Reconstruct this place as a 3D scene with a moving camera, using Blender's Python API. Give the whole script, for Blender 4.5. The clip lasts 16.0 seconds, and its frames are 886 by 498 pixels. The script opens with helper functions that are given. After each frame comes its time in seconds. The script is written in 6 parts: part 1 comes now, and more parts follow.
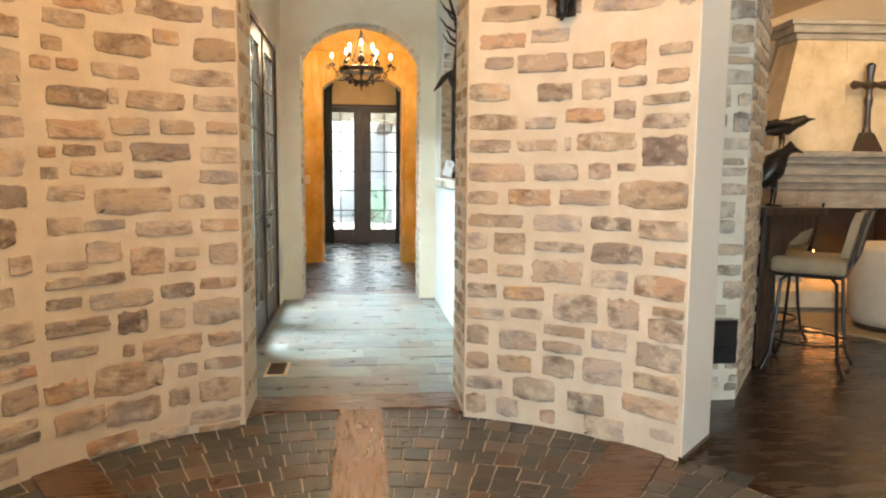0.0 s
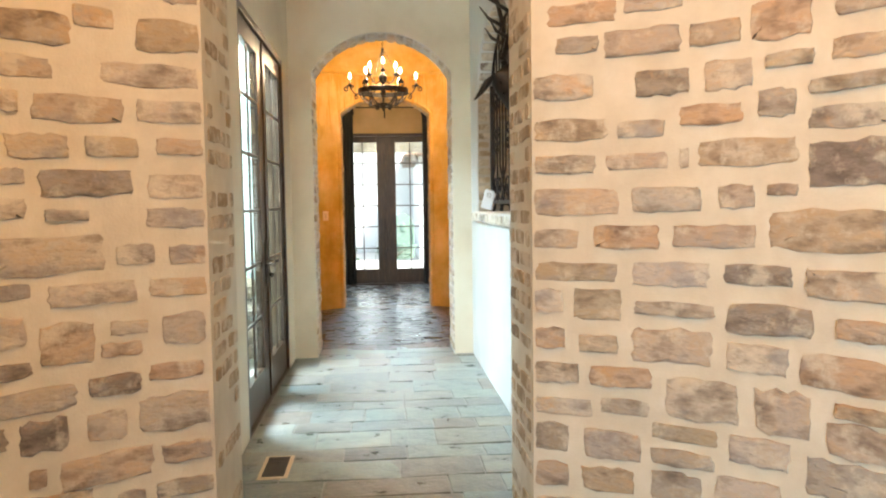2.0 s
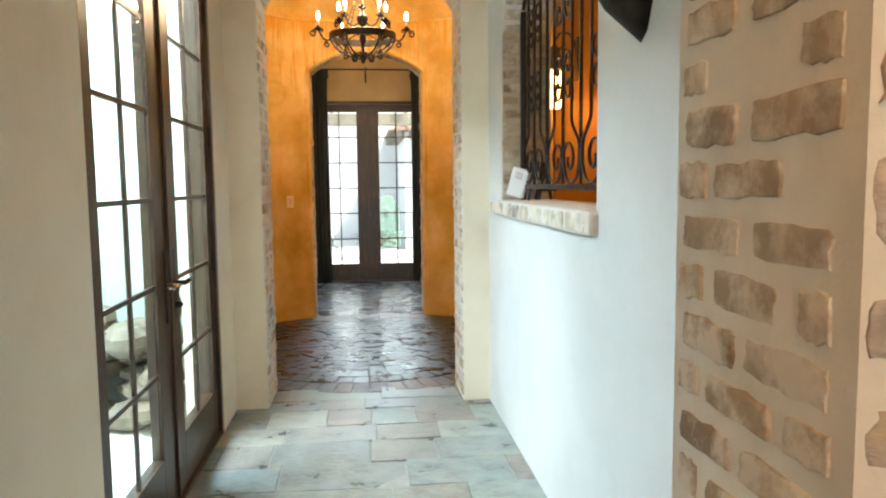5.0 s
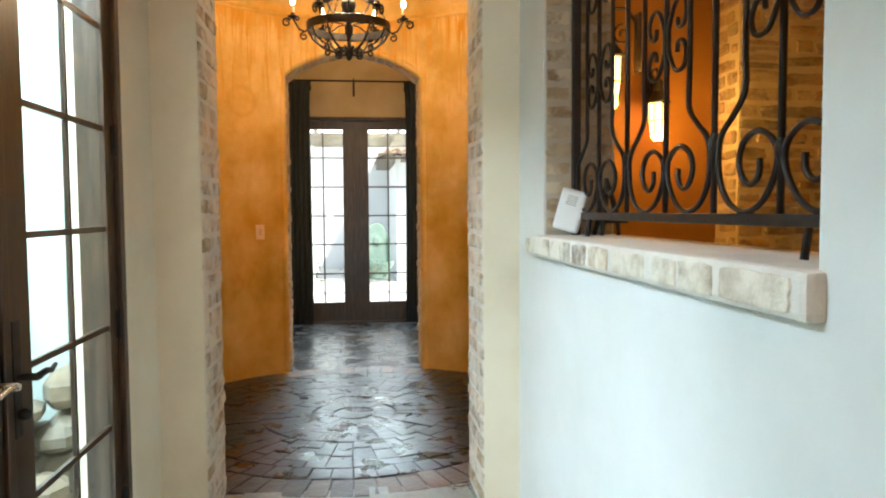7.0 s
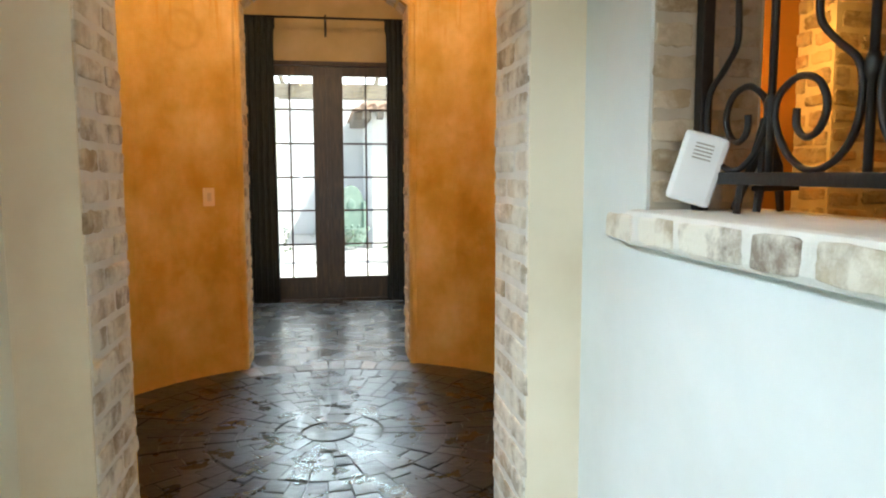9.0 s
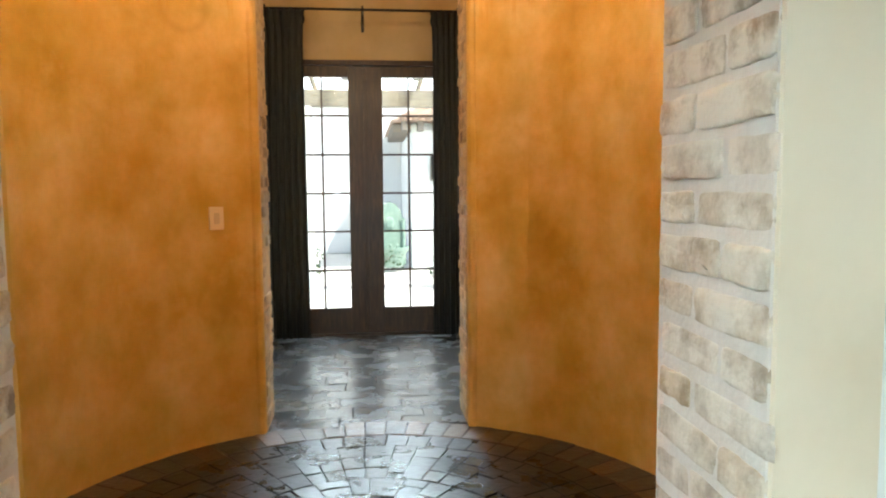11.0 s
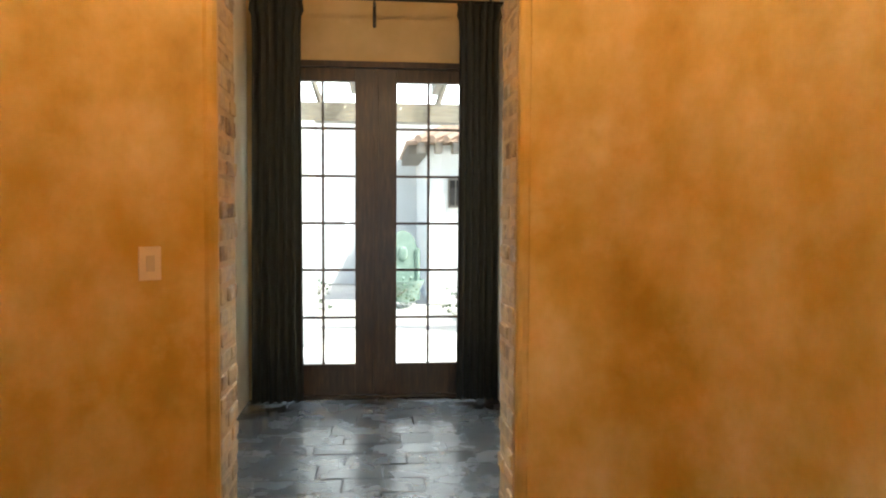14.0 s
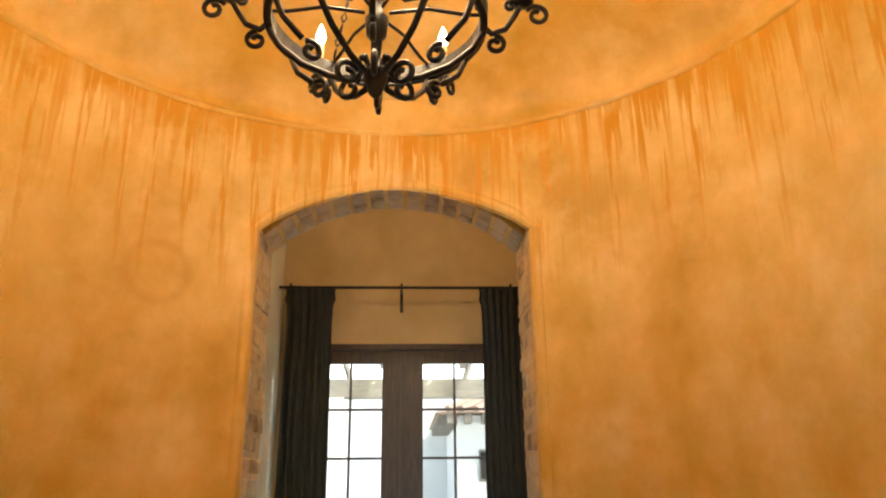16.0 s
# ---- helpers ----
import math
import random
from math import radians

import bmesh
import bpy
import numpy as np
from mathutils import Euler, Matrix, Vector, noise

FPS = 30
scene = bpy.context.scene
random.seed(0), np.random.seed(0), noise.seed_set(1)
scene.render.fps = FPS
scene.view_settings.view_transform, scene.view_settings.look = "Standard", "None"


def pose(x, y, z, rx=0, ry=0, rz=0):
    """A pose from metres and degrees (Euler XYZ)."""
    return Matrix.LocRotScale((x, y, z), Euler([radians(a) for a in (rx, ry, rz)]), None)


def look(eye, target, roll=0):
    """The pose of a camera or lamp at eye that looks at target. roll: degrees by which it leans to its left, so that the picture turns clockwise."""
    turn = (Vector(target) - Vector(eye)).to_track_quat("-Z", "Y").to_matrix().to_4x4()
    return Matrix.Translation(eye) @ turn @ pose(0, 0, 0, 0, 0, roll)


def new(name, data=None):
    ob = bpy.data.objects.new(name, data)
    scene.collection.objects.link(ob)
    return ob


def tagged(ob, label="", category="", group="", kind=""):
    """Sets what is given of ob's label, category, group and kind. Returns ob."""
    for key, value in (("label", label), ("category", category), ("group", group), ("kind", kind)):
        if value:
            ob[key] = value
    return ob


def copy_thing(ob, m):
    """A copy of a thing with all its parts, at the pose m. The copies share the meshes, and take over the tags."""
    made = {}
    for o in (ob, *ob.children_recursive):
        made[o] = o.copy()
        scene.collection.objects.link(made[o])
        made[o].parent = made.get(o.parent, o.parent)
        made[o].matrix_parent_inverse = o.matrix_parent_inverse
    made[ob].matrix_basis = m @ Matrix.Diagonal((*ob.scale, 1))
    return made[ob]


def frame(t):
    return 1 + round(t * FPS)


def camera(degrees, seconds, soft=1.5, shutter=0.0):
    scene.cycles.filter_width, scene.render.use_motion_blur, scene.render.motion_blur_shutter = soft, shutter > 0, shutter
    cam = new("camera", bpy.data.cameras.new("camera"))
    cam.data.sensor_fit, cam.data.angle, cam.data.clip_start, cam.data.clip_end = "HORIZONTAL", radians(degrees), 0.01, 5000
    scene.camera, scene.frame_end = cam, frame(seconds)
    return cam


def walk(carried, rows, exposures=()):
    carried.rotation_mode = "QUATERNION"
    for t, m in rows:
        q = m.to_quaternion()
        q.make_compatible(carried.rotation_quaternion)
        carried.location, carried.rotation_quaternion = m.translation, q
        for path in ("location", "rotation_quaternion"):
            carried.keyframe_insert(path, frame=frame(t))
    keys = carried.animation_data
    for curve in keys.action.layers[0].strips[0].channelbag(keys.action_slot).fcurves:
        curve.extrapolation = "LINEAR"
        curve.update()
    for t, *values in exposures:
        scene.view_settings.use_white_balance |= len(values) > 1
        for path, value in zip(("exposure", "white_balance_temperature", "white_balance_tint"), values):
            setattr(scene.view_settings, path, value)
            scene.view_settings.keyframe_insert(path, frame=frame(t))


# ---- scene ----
cam = camera(63.3, 16.0, soft=2.1)
EXPOSURES = [(0, 1.24), (3, 1.18), (5.5, 0.92), (8, 0.80), (10, 0.84), (12.5, 1.00), (13.5, 0.84), (15, 0.76), (16, 0.80)]
PATH = [
    (0, (-0.064, -9.192, 1.351), (0.174, -7.218, 1.132), 0.5),
    (0.5, (-0.090, -8.903, 1.347), (0.154, -6.931, 1.114), 0.7),
    (1, (-0.081, -8.617, 1.355), (0.142, -6.641, 1.135), 0.3),
    (1.5, (-0.046, -8.318, 1.350), (0.139, -6.334, 1.175), -0.5),
    (2, (-0.034, -8.025, 1.344), (0.132, -6.036, 1.216), -0.8),
    (2.5, (-0.035, -7.688, 1.349), (0.143, -5.699, 1.240), -0.6),
    (3, (-0.036, -7.328, 1.340), (0.158, -5.341, 1.229), -0.4),
    (5.5, (-0.004, -5.806, 1.369), (0.211, -3.827, 1.180), -0.6),
    (6, (-0.006, -5.489, 1.369), (0.217, -3.507, 1.221), -0.3),
    (6.5, (0.000, -5.183, 1.382), (0.232, -3.200, 1.264), -0.7),
    (7, (0.021, -4.857, 1.368), (0.264, -2.875, 1.261), -0.4),
    (7.5, (-0.008, -4.603, 1.370), (0.269, -2.627, 1.243), -0.0),
    (8, (0.002, -4.302, 1.366), (0.299, -2.331, 1.203), -0.1),
    (8.5, (0.025, -3.990, 1.360), (0.328, -2.023, 1.164), -0.0),
    (9, (0.012, -3.720, 1.357), (0.329, -1.756, 1.146), -0.1),
    (9.5, (-0.001, -3.495, 1.355), (0.313, -1.529, 1.162), -0.6),
    (10, (0.010, -3.215, 1.351), (0.282, -1.240, 1.185), -1.1),
    (12.5, (0.008, -1.875, 1.340), (0.194, 0.108, 1.157), 0.3),
    (13, (0.010, -1.630, 1.350), (0.210, 0.351, 1.158), 0.6),
    (13.5, (0.023, -1.457, 1.359), (0.218, 0.527, 1.193), 0.5),
    (14, (0.045, -1.419, 1.378), (0.230, 0.571, 1.283), 0.3),
    (14.5, (0.080, -1.495, 1.402), (0.255, 0.497, 1.442), -0.3),
    (15, (0.089, -1.537, 1.475), (0.252, 0.444, 1.703), 0.7),
    (15.5, (0.083, -1.517, 1.497), (0.213, 0.430, 1.936), 0.5),
    (16, (0.081, -1.526, 1.485), (0.177, 0.373, 2.104), -0.6),
]
walk(cam, [(t, look(eye, target, roll)) for t, eye, target, roll in PATH], EXPOSURES)

# ---------------------------------------------------------------- light
world = bpy.data.worlds.new("world")
scene.world = world
world.use_nodes = True
wn = world.node_tree
sky = wn.nodes.new("ShaderNodeTexSky")
sky.sky_type = "NISHITA"
sky.sun_disc = False
sky.dust_density = 3.0
sky.air_density = 1.0
sky.ozone_density = 0.6
sky.sun_elevation = radians(55)
sky.sun_rotation = radians(131)
wn.nodes["Background"].inputs["Strength"].default_value = 0.15
wn.links.new(sky.outputs["Color"], wn.nodes["Background"].inputs["Color"])


def sun_lamp():
    d = bpy.data.lights.new("sun", "SUN")
    d.energy, d.angle, d.color = 5.0, radians(0.5), (1.0, 0.95, 0.88)
    ob = new("sun", d)
    ob.matrix_world = look((0, 0, 20), (10 * math.sin(radians(-49)), 10 * math.cos(radians(-49)), 20 - 10 * math.tan(radians(55))))


def area_lamp(name, eye, target, sx_, sy_, power, colour):
    d = bpy.data.lights.new(name, "AREA")
    d.shape, d.size, d.size_y, d.energy, d.color = "RECTANGLE", sx_, sy_, power, colour
    ob = new(name, d)
    ob.matrix_world = look(eye, target)


def point_lamp(name, at, power, colour, radius=0.03):
    d = bpy.data.lights.new(name, "POINT")
    d.energy, d.color, d.shadow_soft_size = power, colour, radius
    ob = new(name, d)
    ob.location = at


WARM = (1.0, 0.76, 0.47)
sun_lamp()
point_lamp("entry_lamp", (0.0, -7.4, 3.1), 48, (1.0, 0.465, 0.11), 0.25)
area_lamp("front_door_daylight", (-1.25, -13.6, 1.0), (1.3, -5.8, 0.1), 1.0, 1.3, 225, (0.66, 0.86, 1.0))
point_lamp("living_lamp", (4.75, -3.6, 3.1), 40, (1.0, 0.72, 0.42), 0.3)
# added fill with no known fixture, brightens the vestibule walls
point_lamp("vestibule_lamp", (0.03, 2.6, 3.3), 7, (1.0, 0.70, 0.40), 0.08)
point_lamp("chandelier_light", (0, 0, 2.86), 34, WARM, 0.16)
area_lamp("garden_sky", (-2.05, -3.1, 3.15), (0.25, -2.9, 0.0), 2.2, 1.0, 270, (0.71, 0.88, 1.0))
area_lamp("terrace_sky", (0.05, 4.62, 2.70), (0.03, 1.9, 0.0), 1.5, 0.35, 215, (0.72, 0.89, 1.0))

# ---------------------------------------------------------------- materials


def mat(name, stops, scale=3.0, rough=0.6, bump=0.15, fine=60.0, metal=0.0, island=False, rand=None, stretch=(1, 1, 1),
        rough_var=0.12, transmission=0.0, spec=0.5, dist=0.01, detail=6):
    """A surface of mottled colours: stops is a list of (place, rgb); fine relief at a second scale."""
    m = bpy.data.materials.new(name)
    m.use_nodes = True
    nt = m.node_tree
    N, L = nt.nodes, nt.links
    b = N["Principled BSDF"]
    geo = N.new("ShaderNodeNewGeometry")
    mp = N.new("ShaderNodeMapping")
    mp.inputs["Scale"].default_value = stretch
    L.new(geo.outputs["Position"], mp.inputs["Vector"])
    n1 = N.new("ShaderNodeTexNoise")
    n1.inputs["Scale"].default_value, n1.inputs["Detail"].default_value = scale, detail
    n1.inputs["Roughness"].default_value = 0.6
    L.new(mp.outputs["Vector"], n1.inputs["Vector"])
    n2 = N.new("ShaderNodeTexNoise")
    n2.inputs["Scale"].default_value, n2.inputs["Detail"].default_value = fine, 5
    L.new(mp.outputs["Vector"], n2.inputs["Vector"])
    ramp = N.new("ShaderNodeValToRGB")
    el = ramp.color_ramp.elements
    el[0].position, el[0].color = stops[0][0], (*stops[0][1], 1)
    el[1].position, el[1].color = stops[-1][0], (*stops[-1][1], 1)
    for p, c in stops[1:-1]:
        e = el.new(p)
        e.color = (*c, 1)
    L.new(n1.outputs["Fac"], ramp.inputs["Fac"])
    col = ramp.outputs["Color"]
    if rand:
        oi = N.new("ShaderNodeObjectInfo")
        src = oi.outputs["Random"]
        if island:
            src = geo.outputs["Random Per Island"]
        r2 = N.new("ShaderNodeValToRGB")
        r2.color_ramp.interpolation = "LINEAR"
        e2 = r2.color_ramp.elements
        e2[0].position, e2[0].color = 0, (*rand[0], 1)
        e2[1].position, e2[1].color = 1, (*rand[-1], 1)
        for k, c in enumerate(rand[1:-1]):
            e = e2.new((k + 1) / (len(rand) - 1))
            e.color = (*c, 1)
        L.new(src, r2.inputs["Fac"])
        mx = N.new("ShaderNodeMix")
        mx.data_type, mx.blend_type = "RGBA", "MULTIPLY"
        mx.inputs["Factor"].default_value = 1.0
        L.new(r2.outputs["Color"], mx.inputs["A"])
        L.new(col, mx.inputs["B"])
        col = mx.outputs["Result"]
    L.new(col, b.inputs["Base Color"])
    ma = N.new("ShaderNodeMapRange")
    ma.inputs["From Min"].default_value, ma.inputs["From Max"].default_value = 0.3, 0.7
    ma.inputs["To Min"].default_value, ma.inputs["To Max"].default_value = max(0.02, rough - rough_var), min(1, rough + rough_var)
    L.new(n1.outputs["Fac"], ma.inputs["Value"])
    L.new(ma.outputs["Result"], b.inputs["Roughness"])
    b.inputs["Metallic"].default_value = metal
    b.inputs["Specular IOR Level"].default_value = spec
    if bump:
        add = N.new("ShaderNodeMath")
        add.operation = "MULTIPLY_ADD"
        add.inputs[1].default_value = 0.45
        L.new(n2.outputs["Fac"], add.inputs[0])
        L.new(n1.outputs["Fac"], add.inputs[2])
        bp = N.new("ShaderNodeBump")
        bp.inputs["Strength"].default_value, bp.inputs["Distance"].default_value = bump, dist
        L.new(add.outputs["Value"], bp.inputs["Height"])
        L.new(bp.outputs["Normal"], b.inputs["Normal"])
    return m


def over(m, colour, scale, low, high, stretch=(1, 1, 1), amount=1.0):
    """Lays a smear of another colour over a material, where a noise is high (thin mortar, dust, wear)."""
    N, L = m.node_tree.nodes, m.node_tree.links
    b = N["Principled BSDF"]
    src = b.inputs["Base Color"].links[0].from_socket
    geo = N.new("ShaderNodeNewGeometry")
    mp = N.new("ShaderNodeMapping")
    mp.inputs["Scale"].default_value = stretch
    L.new(geo.outputs["Position"], mp.inputs["Vector"])
    n = N.new("ShaderNodeTexNoise")
    n.inputs["Scale"].default_value, n.inputs["Detail"].default_value = scale, 7
    n.inputs["Roughness"].default_value = 0.65
    L.new(mp.outputs["Vector"], n.inputs["Vector"])
    r = N.new("ShaderNodeMapRange")
    r.inputs["From Min"].default_value, r.inputs["From Max"].default_value = low, high
    r.inputs["To Max"].default_value = amount
    L.new(n.outputs["Fac"], r.inputs["Value"])
    mx = N.new("ShaderNodeMix")
    mx.data_type = "RGBA"
    L.new(r.outputs["Result"], mx.inputs["Factor"])
    L.new(src, mx.inputs["A"])
    mx.inputs["B"].default_value = (*colour, 1)
    L.new(mx.outputs["Result"], b.inputs["Base Color"])
    return m


def glow(name, colour, strength):
    m = bpy.data.materials.new(name)
    m.use_nodes = True
    b = m.node_tree.nodes["Principled BSDF"]
    b.inputs["Base Color"].default_value = (*colour, 1)
    b.inputs["Emission Color"].default_value = (*colour, 1)
    b.inputs["Emission Strength"].default_value = strength
    return m


def glass_mat(name="clear_glass", tint=(0.93, 0.97, 0.96)):
    m = bpy.data.materials.new(name)
    m.use_nodes = True
    N, L = m.node_tree.nodes, m.node_tree.links
    N.remove(N["Principled BSDF"])
    t, g, f, p, q, x = (N.new(k) for k in ("ShaderNodeBsdfTransparent", "ShaderNodeBsdfGlossy", "ShaderNodeLayerWeight", "ShaderNodeMath", "ShaderNodeMath", "ShaderNodeMixShader"))
    t.inputs["Color"].default_value = (*tint, 1)
    g.inputs["Roughness"].default_value = 0.02
    f.inputs["Blend"].default_value = 0.5
    p.operation, q.operation = "POWER", "MULTIPLY_ADD"
    p.inputs[1].default_value = 5.0
    q.inputs[1].default_value, q.inputs[2].default_value = 0.28, 0.02
    L.new(f.outputs["Facing"], p.inputs[0])
    L.new(p.outputs[0], q.inputs[0])
    L.new(q.outputs[0], x.inputs[0])
    L.new(t.outputs[0], x.inputs[1])
    L.new(g.outputs[0], x.inputs[2])
    L.new(x.outputs[0], N["Material Output"].inputs["Surface"])
    return m


MORTAR = (0.65, 0.59, 0.465)
m_mortar = mat("lime_mortar", [(0.3, (0.58, 0.515, 0.395)), (0.55, (0.66, 0.60, 0.475)), (0.75, (0.72, 0.67, 0.56))], 6, 0.9, 0.5, 110, dist=0.006)
m_stone = over(over(over(mat("tumbled_limestone", [(0.30, (0.40, 0.36, 0.33)), (0.42, (0.70, 0.64, 0.57)), (0.52, (0.98, 0.94, 0.88)), (0.61, (1.0, 0.88, 0.72)), (0.70, (1.0, 0.99, 0.97))], 8, 0.82, 1.0, 38, stretch=(1, 1, 1.9),
               rand=[(0.49, 0.40, 0.30), (0.39, 0.34, 0.26), (0.60, 0.54, 0.44), (0.39, 0.36, 0.32), (0.52, 0.42, 0.31), (0.49, 0.45, 0.41), (0.63, 0.57, 0.48),
                     (0.24, 0.21, 0.19), (0.58, 0.53, 0.45), (0.51, 0.36, 0.24), (0.46, 0.40, 0.34), (0.51, 0.48, 0.43), (0.31, 0.27, 0.22), (0.58, 0.51, 0.42)], dist=0.014),
               (0.62, 0.37, 0.17), 5.5, 0.58, 0.68, amount=0.55), (0.33, 0.32, 0.32), 4.3, 0.54, 0.64, amount=0.5), MORTAR, 9, 0.52, 0.64, amount=0.65)
m_brick = over(mat("limewashed_brick", [(0.3, (0.6, 0.55, 0.5)), (0.7, (1, 0.97, 0.93))], 18, 0.85, 0.7, 90,
               rand=[(0.66, 0.60, 0.49), (0.55, 0.47, 0.35), (0.70, 0.65, 0.55), (0.42, 0.34, 0.25), (0.66, 0.59, 0.47), (0.26, 0.21, 0.17), (0.70, 0.65, 0.55)], dist=0.008),
               (0.72, 0.67, 0.57), 8, 0.40, 0.56, amount=0.9)
# the limewashed brick again, its colour tinted by the warm light on it
m_brick_lamplit = over(mat("lamplit_brick", [(0.3, (0.6, 0.55, 0.5)), (0.7, (1, 0.97, 0.93))], 18, 0.85, 0.7, 90,
                rand=[(0.62, 0.48, 0.30), (0.54, 0.40, 0.24), (0.70, 0.60, 0.44), (0.36, 0.24, 0.13), (0.66, 0.52, 0.34), (0.24, 0.15, 0.08), (0.62, 0.50, 0.32)], dist=0.008),
                (0.68, 0.49, 0.24), 8, 0.40, 0.60, amount=0.85)
m_jamb = over(mat("smeared_tan_brick", [(0.3, (0.62, 0.58, 0.54)), (0.7, (1, 0.98, 0.95))], 14, 0.85, 0.7, 70,
              rand=[(0.46, 0.35, 0.21), (0.36, 0.26, 0.15), (0.54, 0.43, 0.28), (0.28, 0.20, 0.12), (0.60, 0.51, 0.36), (0.42, 0.32, 0.20)], dist=0.010),
              (0.66, 0.57, 0.43), 9, 0.44, 0.60, amount=0.85)
m_slate = over(mat("green_slate", [(0.3, (0.36, 0.38, 0.38)), (0.5, (0.72, 0.74, 0.73)), (0.7, (0.95, 0.95, 0.93))], 7, 0.36, 0.6, 45,
               rand=[(0.29, 0.34, 0.31), (0.42, 0.45, 0.40), (0.17, 0.20, 0.20), (0.38, 0.36, 0.29), (0.27, 0.34, 0.34), (0.28, 0.25, 0.21), (0.24, 0.28, 0.27), (0.38, 0.42, 0.39)],
               dist=0.012, stretch=(1, 1, 1)), (0.38, 0.34, 0.28), 4, 0.52, 0.72, amount=0.5)
m_dark_slate = mat("dark_slate", [(0.3, (0.20, 0.18, 0.165)), (0.7, (0.40, 0.38, 0.37))], 5, 0.30, 0.6, 20,
               rand=[(0.042, 0.038, 0.034), (0.062, 0.048, 0.037), (0.028, 0.028, 0.029), (0.085, 0.070, 0.056), (0.042, 0.041, 0.040), (0.022, 0.019, 0.018), (0.070, 0.066, 0.062)], dist=0.006, rough_var=0.09, spec=0.38)
# dark slate made paler and bluer: terrace daylight is put into the colour
m_daylit_slate = mat("daylit_dark_slate", [(0.3, (0.5, 0.5, 0.5)), (0.7, (0.95, 0.95, 0.95))], 5, 0.26, 0.5, 22,
               rand=[(0.060, 0.064, 0.068), (0.085, 0.080, 0.076), (0.045, 0.049, 0.053), (0.105, 0.10, 0.096), (0.068, 0.072, 0.076)], dist=0.005, rough_var=0.08, spec=0.42)
m_rust_slate = mat("rust_slate", [(0.3, (0.5, 0.48, 0.46)), (0.7, (1.0, 1.0, 1.0))], 9, 0.4, 0.6, 40,
               rand=[(0.06, 0.062, 0.062), (0.17, 0.095, 0.05), (0.05, 0.055, 0.06), (0.10, 0.07, 0.05), (0.17, 0.11, 0.065), (0.045, 0.045, 0.045)], dist=0.012)
m_entry_slate = mat("multicolour_slate", [(0.3, (0.6, 0.58, 0.56)), (0.7, (1.0, 1.0, 1.0))], 14, 0.36, 0.5, 60,
               rand=[(0.05, 0.066, 0.075), (0.10, 0.10, 0.10), (0.038, 0.05, 0.058), (0.15, 0.095, 0.065), (0.07, 0.095, 0.10), (0.20, 0.17, 0.14), (0.045, 0.058, 0.066), (0.12, 0.12, 0.115)], dist=0.01)
m_grout = mat("pale_grout", [(0.3, (0.26, 0.255, 0.235)), (0.7, (0.37, 0.36, 0.33))], 20, 0.8, 0.4, 120)
m_entry_grout = mat("chalky_grout", [(0.3, (0.55, 0.52, 0.47)), (0.7, (0.70, 0.67, 0.61))], 20, 0.85, 0.4, 120)
m_dark_grout = mat("dark_grout", [(0.3, (0.035, 0.03, 0.027)), (0.7, (0.07, 0.06, 0.052))], 20, 0.7, 0.4, 120)
m_plaster = mat("cream_plaster", [(0.3, (0.64, 0.555, 0.41)), (0.5, (0.74, 0.665, 0.515)), (0.7, (0.79, 0.73, 0.59))], 1.3, 0.7, 0.12, 25, dist=0.01)
m_white_plaster = mat("white_plaster", [(0.3, (0.62, 0.635, 0.61)), (0.5, (0.68, 0.695, 0.675)), (0.7, (0.73, 0.745, 0.73))], 1.8, 0.6, 0.1, 22, dist=0.01)
m_sill = mat("pale_lime_render", [(0.3, (0.60, 0.56, 0.50)), (0.7, (0.72, 0.69, 0.63))], 7, 0.85, 0.5, 80)
m_warm_mortar = mat("tan_lime_mortar", [(0.3, (0.50, 0.34, 0.17)), (0.7, (0.64, 0.47, 0.27))], 7, 0.85, 0.5, 80)
m_trim = mat("painted_plaster_end", [(0.3, (0.76, 0.72, 0.64)), (0.7, (0.82, 0.79, 0.72))], 2, 0.55, 0.06, 50)
m_beige = mat("beige_plaster", [(0.3, (0.60, 0.47, 0.30)), (0.7, (0.70, 0.56, 0.38))], 2, 0.7, 0.1, 30)
m_ochre_light = mat("pale_ochre_plaster", [(0.3, (0.52, 0.36, 0.16)), (0.7, (0.68, 0.50, 0.27))], 2.5, 0.65, 0.1, 30)
m_walnut = mat("dark_stained_wood", [(0.3, (0.018, 0.011, 0.007)), (0.55, (0.048, 0.027, 0.015)), (0.75, (0.095, 0.052, 0.028))], 9, 0.34, 0.05, 80, stretch=(6, 6, 0.7), dist=0.002, rough_var=0.05)
m_floorwood = mat("walnut_floor_wood", [(0.3, (0.018, 0.011, 0.007)), (0.55, (0.032, 0.018, 0.011)), (0.75, (0.050, 0.028, 0.016))], 2, 0.25, 0.12, 60, stretch=(1.5, 5, 1), dist=0.004)
m_beam = mat("worn_oak_board", [(0.3, (0.07, 0.034, 0.014)), (0.5, (0.16, 0.078, 0.030)), (0.72, (0.25, 0.125, 0.05))], 5, 0.3, 0.25, 70, stretch=(9, 1.0, 1), dist=0.004)
m_beam_x = mat("dark_oak_board", [(0.3, (0.06, 0.033, 0.018)), (0.55, (0.13, 0.07, 0.038)), (0.75, (0.19, 0.11, 0.06))], 5, 0.3, 0.25, 70, stretch=(1.0, 9, 1), dist=0.004)
m_iron = mat("black_wrought_iron", [(0.3, (0.018, 0.016, 0.015)), (0.6, (0.035, 0.031, 0.028)), (0.8, (0.07, 0.055, 0.042))], 30, 0.45, 0.4, 120, metal=0.6, dist=0.003)
